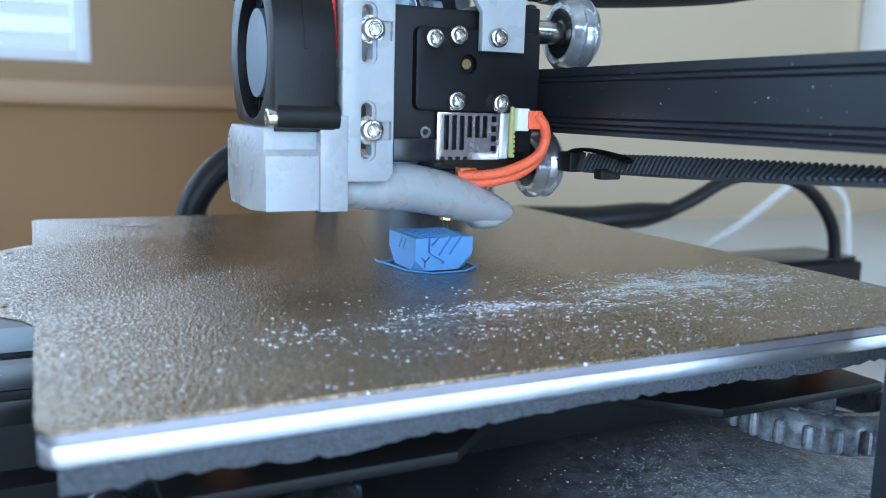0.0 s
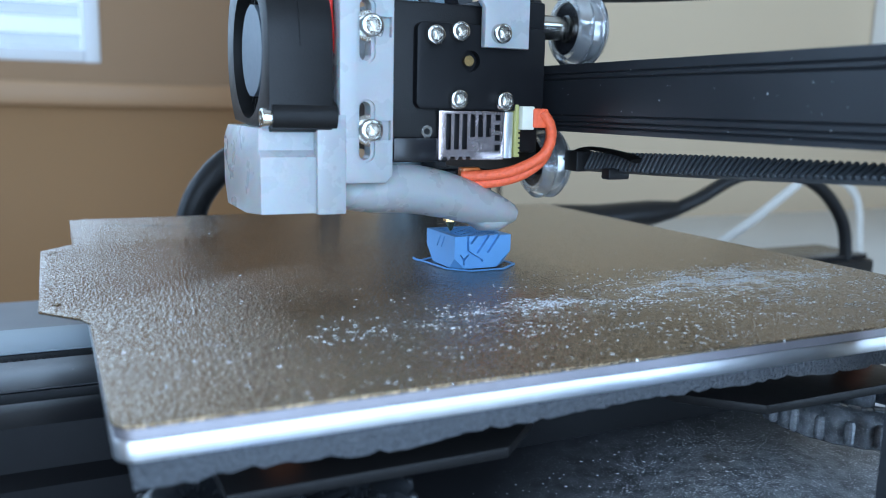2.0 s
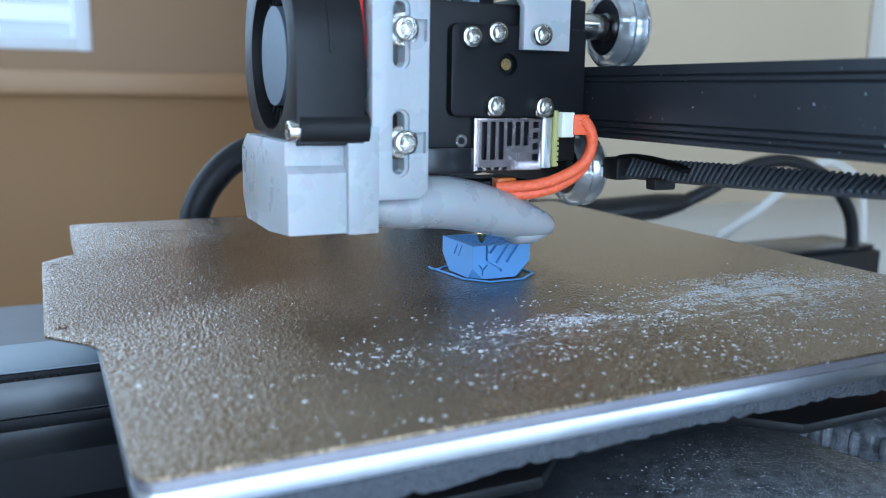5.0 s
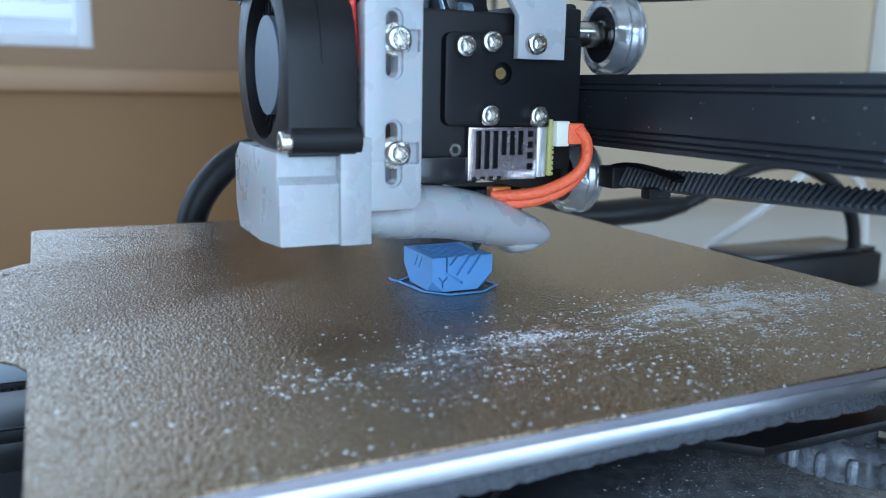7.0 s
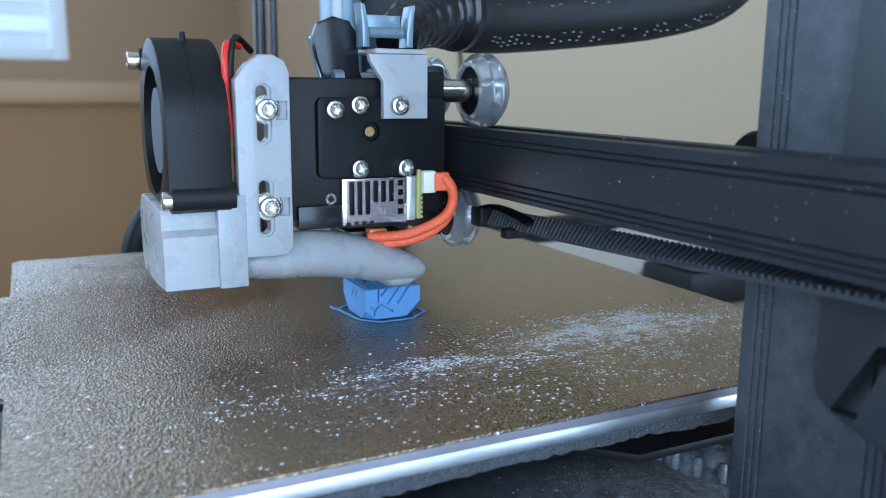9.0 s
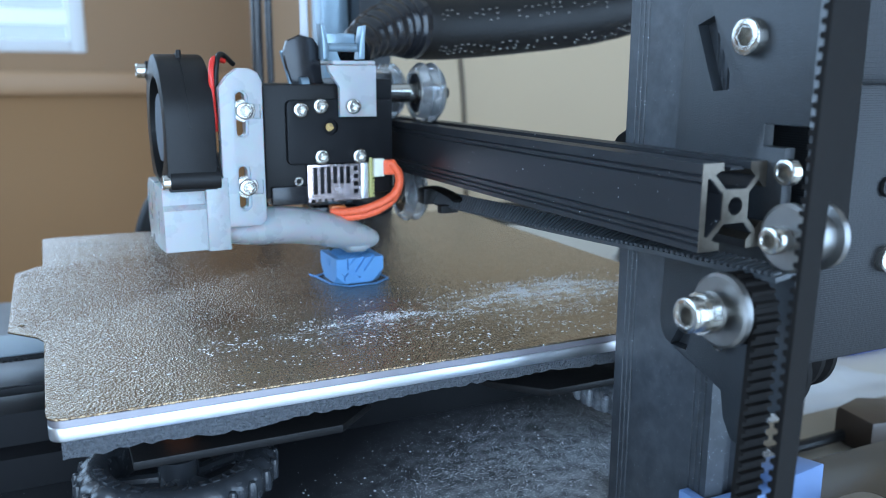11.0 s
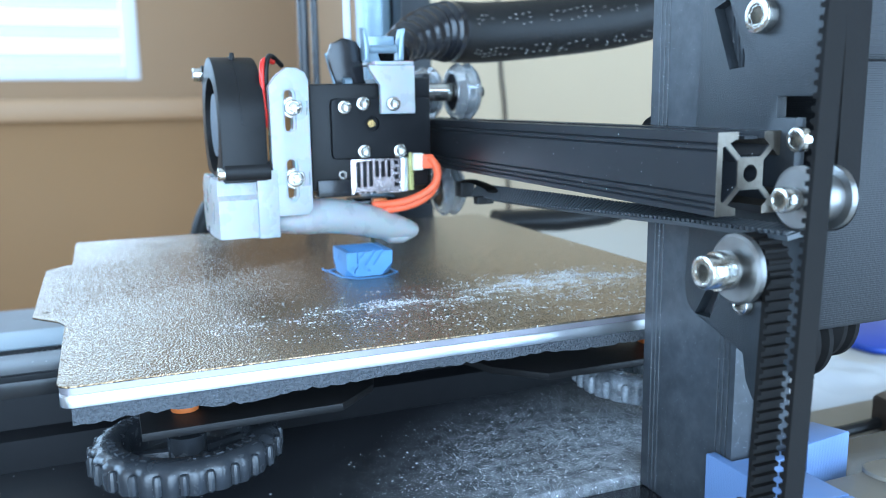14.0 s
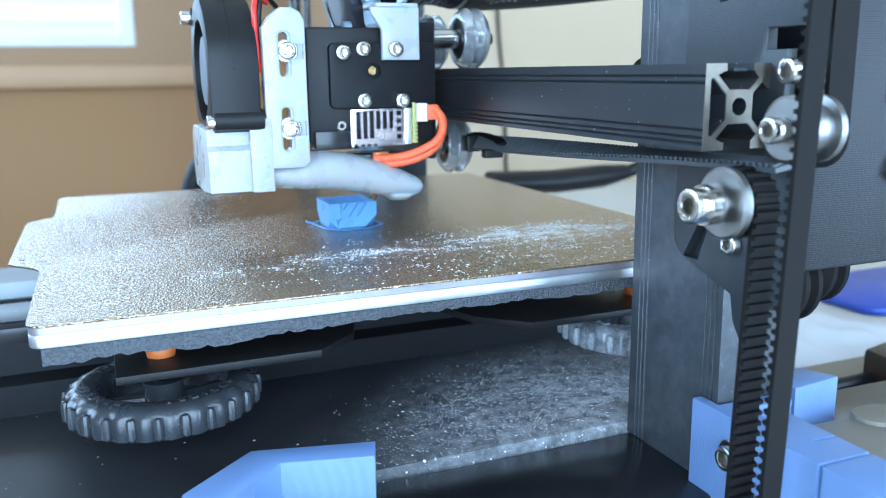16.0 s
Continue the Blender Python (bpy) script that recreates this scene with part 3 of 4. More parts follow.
def belt_strand(bm, top, bottom, width, thick, teeth):
    """A flat belt hanging between two points; teeth is the side, -1 or 1 along y, or 0."""
    a, b = Vector(top), Vector(bottom)
    n = int((a - b).length / 2.6)
    out = []
    for i in range(n):
        for f, d in ((0.0, 0.0), (0.42, 0.0), (0.5, 1.1), (0.86, 1.1), (0.94, 0.0)):
            p = a.lerp(b, (i + f) / n)
            out.append((p, d))
    lo, hi = [], []
    for p, d in out:
        y = p.y + teeth * (thick + d) if teeth else p.y - thick
        lo.append((bm.verts.new((p.x, p.y, p.z)), bm.verts.new((p.x + width, p.y, p.z))))
        hi.append((bm.verts.new((p.x, y, p.z)), bm.verts.new((p.x + width, y, p.z))))
    fs = []
    for i in range(len(out) - 1):
        fs += [bm.faces.new((lo[i][0], lo[i][1], lo[i + 1][1], lo[i + 1][0])), bm.faces.new((hi[i][0], hi[i + 1][0], hi[i + 1][1], hi[i][1])),
               bm.faces.new((lo[i][0], lo[i + 1][0], hi[i + 1][0], hi[i][0])), bm.faces.new((lo[i][1], hi[i][1], hi[i + 1][1], lo[i + 1][1]))]
    bmesh.ops.recalc_face_normals(bm, faces=fs)
    return bm


lift_belt = thing("lift_belt", (150, -82, -50), "black toothed rubber belt running down over pulleys", "belt")
bm = belt_strand(solid(), (142.5, -84.2, 32), (139, -84.2, -75), 7.0, 1.1, -1)
lathe(bm, (145.8, -78, 31.9), "x", [(6.3, -3.4), (7.4, -3.4), (7.4, 3.4), (6.3, 3.4)], 40)
for k in range(18):
    a = 2 * math.pi * k / 18
    cy(bm, (142.4, -78 + 7.5 * math.cos(a), 31.9 + 7.5 * math.sin(a)), (149.2, -78 + 7.5 * math.cos(a), 31.9 + 7.5 * math.sin(a)), 0.75, None, 6)
part("near_strand", bm, RUBBER, lift_belt)
bm = belt_strand(solid(), (145.6, -96.0, 125), (138.6, -96.0, -78), 5.4, 1.1, 1)
part("flat_strand", bm, RUBBER, lift_belt)
bm = belt_strand(solid(), (166.0, -81.0, 125), (166.0, -81.0, 46), 7.4, 1.2, 1)
arc = [(-73 - r * math.cos(radians(a)), 46 - r * math.sin(radians(a))) for r, span in ((8.2, range(0, 181, 12)), (6.6, range(180, -1, -12))) for a in span]
prism(bm, arc, "x", 166.0, 173.4)
part("back_strand", bm, RUBBER, lift_belt)

mount = thing("belt_mount", (170, -60, -54), "lilac-blue printed belt tensioner block with a bolt", "printed bracket")
plan = [(159.5, -48), (162.6, -48), (162.6, -55), (184, -55), (184, -60), (171, -60), (168.5, -63), (168.5, -67), (176, -67), (176, -112), (159.5, -112)]
groove_lines = [bx(solid(), 150, 160.6, -94.4, -92.8, -70, -20), bx(solid(), 150, 190, -94.4, -92.8, -29.7, -20), bx(solid(), 168, 190, -83.6, -82.6, -29.5, -20)]
part("body", cut(prism(solid(), plan, "z", -91.5, -29, 0.5), *groove_lines), LILAC, mount)
part("hook", prism(solid(), [(184.2, -50), (184.6, -60.5), (203, -58), (199, -48), (188, -48)], "z", -91.5, -26, 0.5), LILAC, mount, "raised hook with visible print layers")
part("bolt", cap_screw(solid(), (159.2, -64.5, -40), "x", 3.4, 2.6, -1, 4.8), STEEL, mount)
part("bolt", cap_screw(solid(), (159.2, -81, -47), "x", 3.0, 2.2, -1, 4.2), STEEL, mount)
motor = thing("stepper_motor", (200, -92, -92), "grey-brown stepper motor with a tan gasket and white plug", "motor")
part("gasket", bx(solid(), 176.4, 181.2, -118, -64.5, -91.5, -32.6, 0.4), CARD, motor, "tan board gasket")
part("can", prism(solid(), rounded(181.6, 216, -118, -66, 5), "z", -91.5, -34.5, 0.8), OLIVE, motor)
part("end_cap", prism(solid(), rounded(199, 214, -76, -64, 5), "z", -91.5, -33.2, 0.6), OLIVE, motor, "rounded end cap")
bm = bx(solid(), 207, 214, -86, -77, -34.4, -26, 0.5)
for k in range(3):
    bx(bm, 206.6, 214.4, -84.6 + k * 2.6, -83.4 + k * 2.6, -26.2, -24.8)
part("plug", bm, BLIND, motor, "white wire plug")

# a loose printed corner lying on the deck's side rail
corner = thing("printed_corner", (55, -25, -54), "lilac-blue printed corner bracket lying on the black side rail", "printed bracket")
bm = solid()
prism(bm, [(22, -26), (42, -8), (75.5, -16), (72.5, -25), (48, -19), (40, -27), (36, -46), (20, -46)], "z", -54.5, -40, 0.5)
part("body", bm, LILAC, corner)

# ---- heated bed and what rides on it ----
BX0, BX1, BY0, BY1 = 0.0, 232.0, 0.0, 247.0
bed = thing("heated_bed", (116, 123, -34), "aluminium heated bed plate with torn grey insulation underneath", "heated bed")
part("plate", prism(solid(), rounded(BX0 + 0.3, BX1 - 0.3, BY0 + 0.3, BY1 - 0.3, 4), "z", -6.3, -2.85, 0.22), ALU, bed, "bright aluminium plate")
bm = solid()
random.seed(4)
n = 120
top, low = [], []
for i in range(n + 1):
    x = BX0 + 3 + (BX1 - BX0 - 6) * i / n
    d = 3.6 + 1.6 * math.exp(-((x - 40) / 22) ** 2) + 1.6 * noise.noise((x * 0.05, 1.3, 0)) + 0.9 * noise.noise((x * 0.35, 7, 0)) + 0.5 * noise.noise((x * 1.1, 3, 0))
    top.append((x, -6.8))
    low.append((x, -6.8 - max(1.2, d)))
prism(bm, low + top[::-1], "y", BY0 + 2, BY0 + 40)
bx(bm, BX0 + 3, BX1 - 3, BY0 + 39.9, BY1 - 3, -9.5, -6.25)
part("insulation", bm, FOAM, bed, "grey foam insulation with a torn lower edge")
out = [(20, 17), (80, 17), (94, 30), (104, 60), (128, 60), (138, 30), (153, 15), (212, 15), (212, 44), (190, 70), (190, 178), (214, 203), (214, 225), (182, 225),
       (170, 187), (64, 187), (52, 225), (18, 225), (18, 203), (44, 178), (44, 70), (20, 44)]
part("carriage_plate", prism(solid(), out, "z", -25, -22.4, 0.4), PLASTIC, bed, "black carriage plate")
def scalloped(bm, x, y, lobes, profile, seg=132):
    """A ring turned about z whose outer wall swells in lobes; profile pairs are (radius, z, how far the lobe swells it)."""
    rings = []
    for i in range(seg):
        a = 2 * math.pi * i / seg
        w = 0.5 + 0.5 * math.cos(lobes * a)
        rings.append([bm.verts.new((x + (r + e * w) * math.cos(a), y + (r + e * w) * math.sin(a), z)) for r, z, e in profile])
    k, fs = len(profile), []
    for p, q in zip(rings, rings[1:] + rings[:1]):
        fs += [bm.faces.new((p[j], q[j], q[(j + 1) % k], p[(j + 1) % k])) for j in range(k)]
    bmesh.ops.recalc_face_normals(bm, faces=fs)
    return bm


RIM = [(18.6, -39.2, 0), (26.2, -39.2, 0.6), (27.2, -38.4, 1.2), (27.5, -37, 1.3), (27.5, -32.4, 1.3), (27.0, -30.8, 1.0), (25.8, -29.7, 0.6),
       (24.4, -29.3, 0), (20.6, -29.3, 0), (19.4, -29.9, 0), (18.8, -31.2, 0)]
for kx, ky in ((33.5, 32.5), (33.5, 214.5), (207, 32.5), (207, 214.5)):
    knob = part("levelling_knob", scalloped(solid(), kx, ky, 24, RIM), KNOB, bed, "chunky black ribbed levelling wheel")
    first = None
    for k in range(24):
        a = 2 * math.pi * (k + 0.5) / 24
        c, s = math.cos(a), math.sin(a)
        if first is None:
            bm = solid()
            lathe(bm, (kx + 28.2 * c, ky + 28.2 * s, 0), "z", [(0.0001, -38.2), (0.9, -38.0), (1.4, -37.3), (1.4, -32.6), (1.0, -31.6), (0.0001, -31.2)], 10)
            first, turn0 = part("rib", bm, KNOB, knob), a
        else:
            o = new("rib", first.data)
            o.parent = knob
            at = (Vector((kx, ky, 0)) - ORIGIN[knob.name]) * MM
            o.matrix_local = Matrix.Translation(at) @ Matrix.Rotation(a - turn0, 4, "Z") @ Matrix.Translation(-at)
    bm = solid()
    for k in range(40):
        if k % 10 < 7:
            a = 2 * math.pi * k / 40
            m = Matrix.Translation((kx, ky, 0)) @ Matrix.Rotation(a, 4, "Z")
            bmesh.ops.create_cube(bm, size=1, matrix=m @ Matrix.LocRotScale((22.5, 0, -29.15), None, (2.2, 0.7 + 0.7 * ((k * 7) % 3), 0.5)))
    part("rim_marking", bm, KNOB, knob)
    bm = lathe(solid(), (kx, ky, 0), "z", [(2, -41), (6, -41), (6, -30), (2, -30)], 24)
    for k in range(5):
        a = 2 * math.pi * k / 5 + 0.4
        c, s = math.cos(a), math.sin(a)
        sweep(bm, [(kx + 4 * c, ky + 4 * s, -37), (kx + 19 * c, ky + 19 * s, -37)], (2.2, 1.6), 8)
    part("spokes", bm, KNOB, knob)
    part("spacer", lathe(solid(), (kx, ky, 0), "z", [(1.5, -22.3), (4.2, -22.3), (4.5, -20), (4.1, -18), (4.5, -16), (4.2, -9.6), (1.5, -9.6)], 28), SILICONE, bed, "orange silicone bed spacer")

sheet = thing("build_sheet", (116, 123, 0), "brown-gold textured steel build sheet with white residue and tabs", "build sheet")
out = [(BX0, BY0 + 4)] + [(BX0 + 4 - 4 * math.cos(radians(a)), BY0 + 4 - 4 * math.sin(radians(a))) for a in (22, 45, 68, 90)]
out += [(BX1 - 4 + 4 * math.sin(radians(a)), BY0 + 4 - 4 * math.cos(radians(a))) for a in (0, 22, 45, 68, 90)]
out += [(BX1 - 4 + 4 * math.cos(radians(a)), BY1 - 4 + 4 * math.sin(radians(a))) for a in (0, 22, 45, 68, 90)]
out += [(BX0 + 4 - 4 * math.sin(radians(a)), BY1 - 4 + 4 * math.cos(radians(a))) for a in (0, 22, 45, 68, 90)]
out += [(0, 181), (-3, 179), (-10.5, 170), (-10.5, 83), (-9, 81), (-2, 73), (0, 68)]
holes = [cy(solid(), (-6.5, y, -3), (-6.5, y, 3), 1.1, None, 16) for y in (88, 165)]
part("steel", cut(prism(solid(), out, "z", -0.7, 0.0, 0.15), *holes), SHEET, sheet)
part("scratch", prism(solid(), [(12, 227.6), (46, 213.8), (46.2, 214.2), (12, 228.2)], "z", 0.0, 0.05), GLOSS, sheet, "thin dark scratch")
part("magnet_layer", prism(solid(), rounded(BX0 + 0.4, BX1 - 0.4, BY0 + 0.4, BY1 - 0.4, 4), "z", -2.75, -0.75), EDGE, sheet, "dull violet-grey magnetic layer")

def flakes(name, spots, lift, sizes, stretch, parent, label):
    """Tiny flat-topped crumbs at (x, y) spots on a level surface, joined in one mesh."""
    verts, faces = [], []
    o = ORIGIN[parent.name]
    for x, y in spots:
        r = sizes[0] + (sizes[1] - sizes[0]) * random.random() ** 3
        turn, h, k = random.gauss(0.15, 0.5), 0.05 + 0.25 * r * random.random(), len(verts)
        for j in range(5):
            a = 2 * math.pi * j / 5
            q = r * random.uniform(0.6, 1.1)
            u, v = q * stretch * math.cos(a), q * math.sin(a) / stretch
            verts.append(((x + u * math.cos(turn) - v * math.sin(turn) - o.x) * MM, (y + u * math.sin(turn) + v * math.cos(turn) - o.y) * MM, (lift - o.z) * MM))
        verts.append(((x - o.x) * MM, (y - o.y) * MM, (lift + h - o.z) * MM))
        faces += [(k + j, k + (j + 1) % 5, k + 5) for j in range(5)]
    me = bpy.data.meshes.new(name)
    me.from_pydata(verts, [], faces)
    me.materials.append(RESIDUE)
    ob = new(name, me)
    ob.parent = parent
    return tagged(ob, label, "", "", "stuff")


def strewn(count, cloud, keep):
    """Spots drawn from soft clouds (x, y, spread x, spread y, share) and thinned by keep."""
    out = []
    while len(out) < count:
        x, y, sx, sy, _ = random.choices(cloud, [c[4] for c in cloud])[0]
        x, y = random.gauss(x, sx), random.gauss(y, sy)
        if random.random() < keep(x, y):
            out.append((x, y))
    return out


random.seed(12)
def on_sheet(x, y):
    if not (2 < x < 230 and 1.5 < y < 120):
        return 0
    n = noise.noise((x * 0.05, y * 0.16, 2)) + 0.7 * noise.noise((x * 0.16, y * 0.5, 5))
    return max(0.04, min(1, 0.35 + 1.5 * n))
flakes("residue", strewn(7000, [(178, 57, 21, 7.5, 48), (106, 46, 15, 4.5, 11), (72, 39, 16, 5, 2), (160, 38, 45, 18, 28), (90, 25, 50, 16, 4)], on_sheet),
       0.01, (0.10, 0.58), 1.35, sheet, "white crumbs of old print residue")


def on_deck(x, y):
    if not (60 < x < 238 and -11.5 < y < 74):
        return 0
    # Dust stops along a slanting line that draws the deck's shadow edge.
    edge = (x - 62) * 0.72 - y
    n = noise.noise((x * 0.04, y * 0.06, 8))
    return max(0, min(1, edge / 14)) * max(0.1, min(1, 0.6 + n))
flakes("dust", strewn(8500, [(175, 20, 50, 32, 3), (130, 0, 40, 20, 1)], on_deck), -50.95, (0.08, 0.36), 1.15, base, "white plastic dust on the deck, ending along its shadow edge")

# the part-printed cube: corners cut off at the bottom, open top with infill
CX0, CX1, CY0, CY1, CH = 104.6, 124.2, 95.8, 116.6, 10.4
cube = thing("printed_cube", ((CX0 + CX1) / 2, (CY0 + CY1) / 2, 0), "half-printed blue plastic calibration cube on the sheet", "printed cube")
bm = bx(solid(), CX0, CX1, CY0, CY1, 0.25, CH)
cuts = []
for x, sx in ((CX0, 1), (CX1, -1)):
    for y, sy in ((CY0, 1), (CY1, -1)):
        n = Vector((sx, sy, 1)).normalized()
        bmesh.ops.bisect_plane(bm, geom=bm.verts[:] + bm.edges[:] + bm.faces[:], plane_co=Vector((x, y, 0.25)) + n * (2.0 if sx == 1 and sy == 1 else 2.9), plane_no=-n, clear_outer=True)
        bmesh.ops.holes_fill(bm, edges=bm.edges)
bmesh.ops.recalc_face_normals(bm, faces=bm.faces)
def groove(p, q, w, depth=1.3, side="y"):
    """A straight engraved line on the near face (x, z) or the side face (y, z)."""
    a, b = Vector((p[0], 0, p[1])), Vector((q[0], 0, q[1]))
    d = (b - a).normalized()
    m = Vector((-d.z, 0, d.x)) * w / 2
    pts = [a + m - d * w / 2, b + m + d * w / 2, b - m + d * w / 2, a - m - d * w / 2]
    if side == "y":
        return prism(solid(), [(v.x, v.z) for v in pts], "y", CY0 - 1, CY0 + depth)
    return prism(solid(), [(v.x, v.z) for v in pts], "x", CX0 - 1, CX0 + depth)
X = CX0
for p, q, w in (((X + 4.6, 11), (X + 4.6, 5.6), 0.7), ((X + 4.6, 5.6), (X + 9.6, 2.6), 0.7), ((X + 2.2, 4.4), (X + 3.3, 3.0), 0.5),
                ((X + 4.7, 4.4), (X + 3.3, 3.0), 0.5), ((X + 3.3, 3.0), (X + 3.3, 1.6), 0.5), ((X + 8.0, 5.8), (X + 11.8, 11.0), 1.5),
                ((X + 11.6, 5.8), (X + 15.4, 11.0), 1.5), ((X + 5.8, 8.4), (X + 8.2, 11.0), 0.9)):
    cuts.append(groove(p, q, w))
for p, q, w in (((CY0 + 9.5, 6.2), (CY0 + 7.5, 9.2), 0.55), ((CY0 + 12.5, 6.2), (CY0 + 10.5, 9.2), 0.55)):
    cuts.append(groove(p, q, w, 1.1, "x"))
hollow = bx(solid(), CX0 + 2.0, CX1 - 2.0, CY0 + 2.0, CY1 - 2.0, 8.4, 14)
part("shell", cut(bm, hollow, *cuts), BLUE, cube)
for k in range(-3, 4):
    for sgn in (-1, 1):
        kx = k * 4.2
        t0, t1 = max(-7.7 - kx, -8.2), min(7.7 - kx, 8.2)
        if t1 - t0 > 3:
            mx, my = (CX0 + CX1) / 2 + kx, (CY0 + CY1) / 2
            m = 0.18
            pts = [(mx + t0 - m, my + sgn * (t0 + m)), (mx + t1 - m, my + sgn * (t1 + m)), (mx + t1 + m, my + sgn * (t1 - m)), (mx + t0 + m, my + sgn * (t0 - m))]
            part("infill_line", prism(solid(), pts, "z", 8.2, CH - 0.1 - 0.05 * (sgn + 1)), BLUE, cube)
brim = thing("skirt_line", ((CX0 + CX1) / 2, (CY0 + CY1) / 2, 0), "thin blue printed skirt line round the cube", "skirt")
r0 = [(CX0 - 1.6, CY0 + 2.5), (CX0 + 4.0, CY0 - 3.8), (CX1 - 4.4, CY0 - 3.6), (CX1 + 3.0, CY0 + 2.6), (CX1 + 2.2, CY1 - 4.6), (CX1 - 4.4, CY1 + 2.2), (CX0 + 4.4, CY1 + 2.2), (CX0 - 3.4, CY1 - 3)]
part("line", sweep(solid(), [(x, y, 0.3) for x, y in r0 + r0[:1]], (0.55, 0.28), 8), BLUE, brim)
part("stray_end", sweep(solid(), glide([(CX0 - 3.4, CY1 - 3, 0.3), (CX0 - 4.8, CY1 - 2.6, 0.6), (CX0 - 5.4, CY1 - 1.4, 1.0)], 4), 0.35, 6), BLUE, brim)


# ---- print head ----
head = thing("print_head", (105, 90, 12), "black direct-drive print head with white printed ducts and blower fan", "print head")
part("extruder_body", bx(solid(), 82.3, 131, 85, 122, 36.5, 78, 1.0), PLASTIC, head)
part("lower_block", bx(solid(), 84, 101, 83.2, 100, 34, 41, 0.8), GLOSS, head)
part("face_plate", cut(prism(solid(), rounded(90.2, 131, 48.8, 72.4, 2.2), "y", 82.2, 85.4, 0.35),
     cy(solid(), (106.6, 75, 62.4), (106.6, 84.6, 62.4), 2.9)), BLACK, head, "black anodised extruder face plate")
part("upper_block", bx(solid(), 112, 131.2, 83, 110, 72, 80, 0.8), BLACK, head)
part("hub", cy(solid(), (106.2, 82.4, 62.4), (106.2, 84.8, 62.4), 1.5, 1.1), BRASS, head)
for x, z in ((94.9, 68.9), (102.4, 70.2), (114.0, 70.0), (102.4, 51.7), (117.2, 51.5)):
    part("bolt", cap_screw(solid(), (x, 82.2 if x != 114.0 else 79.2, z), "y", 2.75, 2.6), STEEL, head)
part("sleeve", lathe(solid(), (94.5, 85, 42.6), "y", [(0.9, -0.6), (1.7, -0.6), (1.7, 0.4), (0.9, 0.4)], 20), STEEL, head)

# white slotted bracket
def slot(x0, x1, z0, z1, y0, y1):
    return prism(solid(), rounded(x0, x1, z0, z1, (x1 - x0) / 2 - 0.01), "y", y0, y1)
bm = prism(solid(), [(64.4, 31.5), (66, 29.6), (77, 29.6), (79, 31.6), (79, 79), (77.6, 82), (74.6, 83.6), (71, 83.6), (67.4, 81), (64.4, 77)], "y", 71.0, 76.5, 0.5)
bracket = part("slotted_bracket", cut(bm, slot(69.9, 73.0, 60.6, 75.6, 60, 90), slot(69.9, 73.0, 35.6, 50.4, 60, 90),
               slot(69.2, 73.9, 60.0, 76.2, 60, 71.9), slot(69.2, 73.9, 35.0, 51.0, 60, 71.9),
               bx(solid(), 72, 78.2, 60, 72.6, 66.6, 71.6), bx(solid(), 72, 78.2, 60, 72.6, 40.6, 45.6)), WHITE, head, "white translucent printed bracket")
for z in (69.3, 43.2):
    part("bolt", cap_screw(solid(), (72.6, 72.4, z), "y", 2.9, 3.2, -1, 4.0), STEEL, bracket)

# duct under the fan
bm = prism(solid(), [(72, 22.2), (72, 36.3), (74, 38), (74, 43.5), (112, 43.5), (118, 40), (118, 27), (114, 20.5), (90, 20.5)][::-1], "x", 44.4, 65.2, 0.5)
duct = part("duct", bm, WHITE, head, "white translucent printed air duct")
part("web", bx(solid(), 58.5, 66.2, 70.8, 78, 21.8, 47, 0.4), WHITE, duct)
spine = glide([(62, 82, 27), (72, 83, 26.6), (86, 85, 26.8), (99, 87, 24.8), (112, 89, 21.2), (122, 90.5, 18.4), (127.5, 91, 17.2)], 6)
def girth(x):
    key = ((62, 7.5, 4.4), (70, 7.8, 5.2), (78, 8.6, 6.6), (87, 8.8, 7.0), (99, 8.2, 6.9), (110, 7.0, 6.4), (118, 5.8, 5.2), (123, 4.8, 4.2), (126.4, 3.6, 3.1), (127.6, 1.8, 1.6))
    for (a, p, q), (b, r, s) in zip(key, key[1:]):
        if x <= b:
            f = max(0, (x - a) / (b - a))
            return (p + (r - p) * f, q + (s - q) * f)
    return (1.6, 1.4)
part("nozzle_duct", sweep(solid(), spine, [girth(p.x) for p in spine], 28), WHITE, duct)
part("outlet_lip", sweep(solid(), [(110, 91, 17.6), (115.5, 91, 15.2), (120.5, 91.2, 15.0), (125.5, 91.4, 16.2)], [(4, 1.4), (5.2, 2.6), (4.8, 2.6), (3.2, 1.7)], 20), WHITE, duct)

# blower fan, turned so that its intake looks along -x
def scroll(r, y0, y1, zb):
    pts = [(y0, zb), (y1, zb)]
    pts += [(95.5 + r * math.cos(radians(a)), 63.5 + r * math.sin(radians(a))) for a in range(-50, 181, 10)]
    return pts
bm = prism(solid(), scroll(24.8, 70.7, 92, 43.2), "x", 46.4, 62.8, 0.7)
well = cy(solid(), (40, 94, 63), (58, 94, 63), 17.6, None, 48)
fan = part("blower_fan", cut(bm, well), PLASTIC, head, "black plastic radial blower fan")
bm = cy(solid(), (47.6, 94, 63), (57, 94, 63), 11.8, None, 40)
part("impeller_hub", bm, HUB, fan, "grey-blue impeller hub")
bm = solid()
for k in range(30):
    a = 2 * math.pi * k / 30
    c, s = math.cos(a), math.sin(a)
    prism(bm, [(94 + 13 * c - 0.3 * s, 63 + 13 * s + 0.3 * c), (94 + 16.6 * c - 1.6 * s, 63 + 16.6 * s + 1.6 * c),
               (94 + 16.6 * c - 1.0 * s, 63 + 16.6 * s + 1.0 * c), (94 + 13 * c + 0.3 * s, 63 + 13 * s - 0.3 * c)], "x", 49.5, 57)
part("blades", bm, PLASTIC, fan)
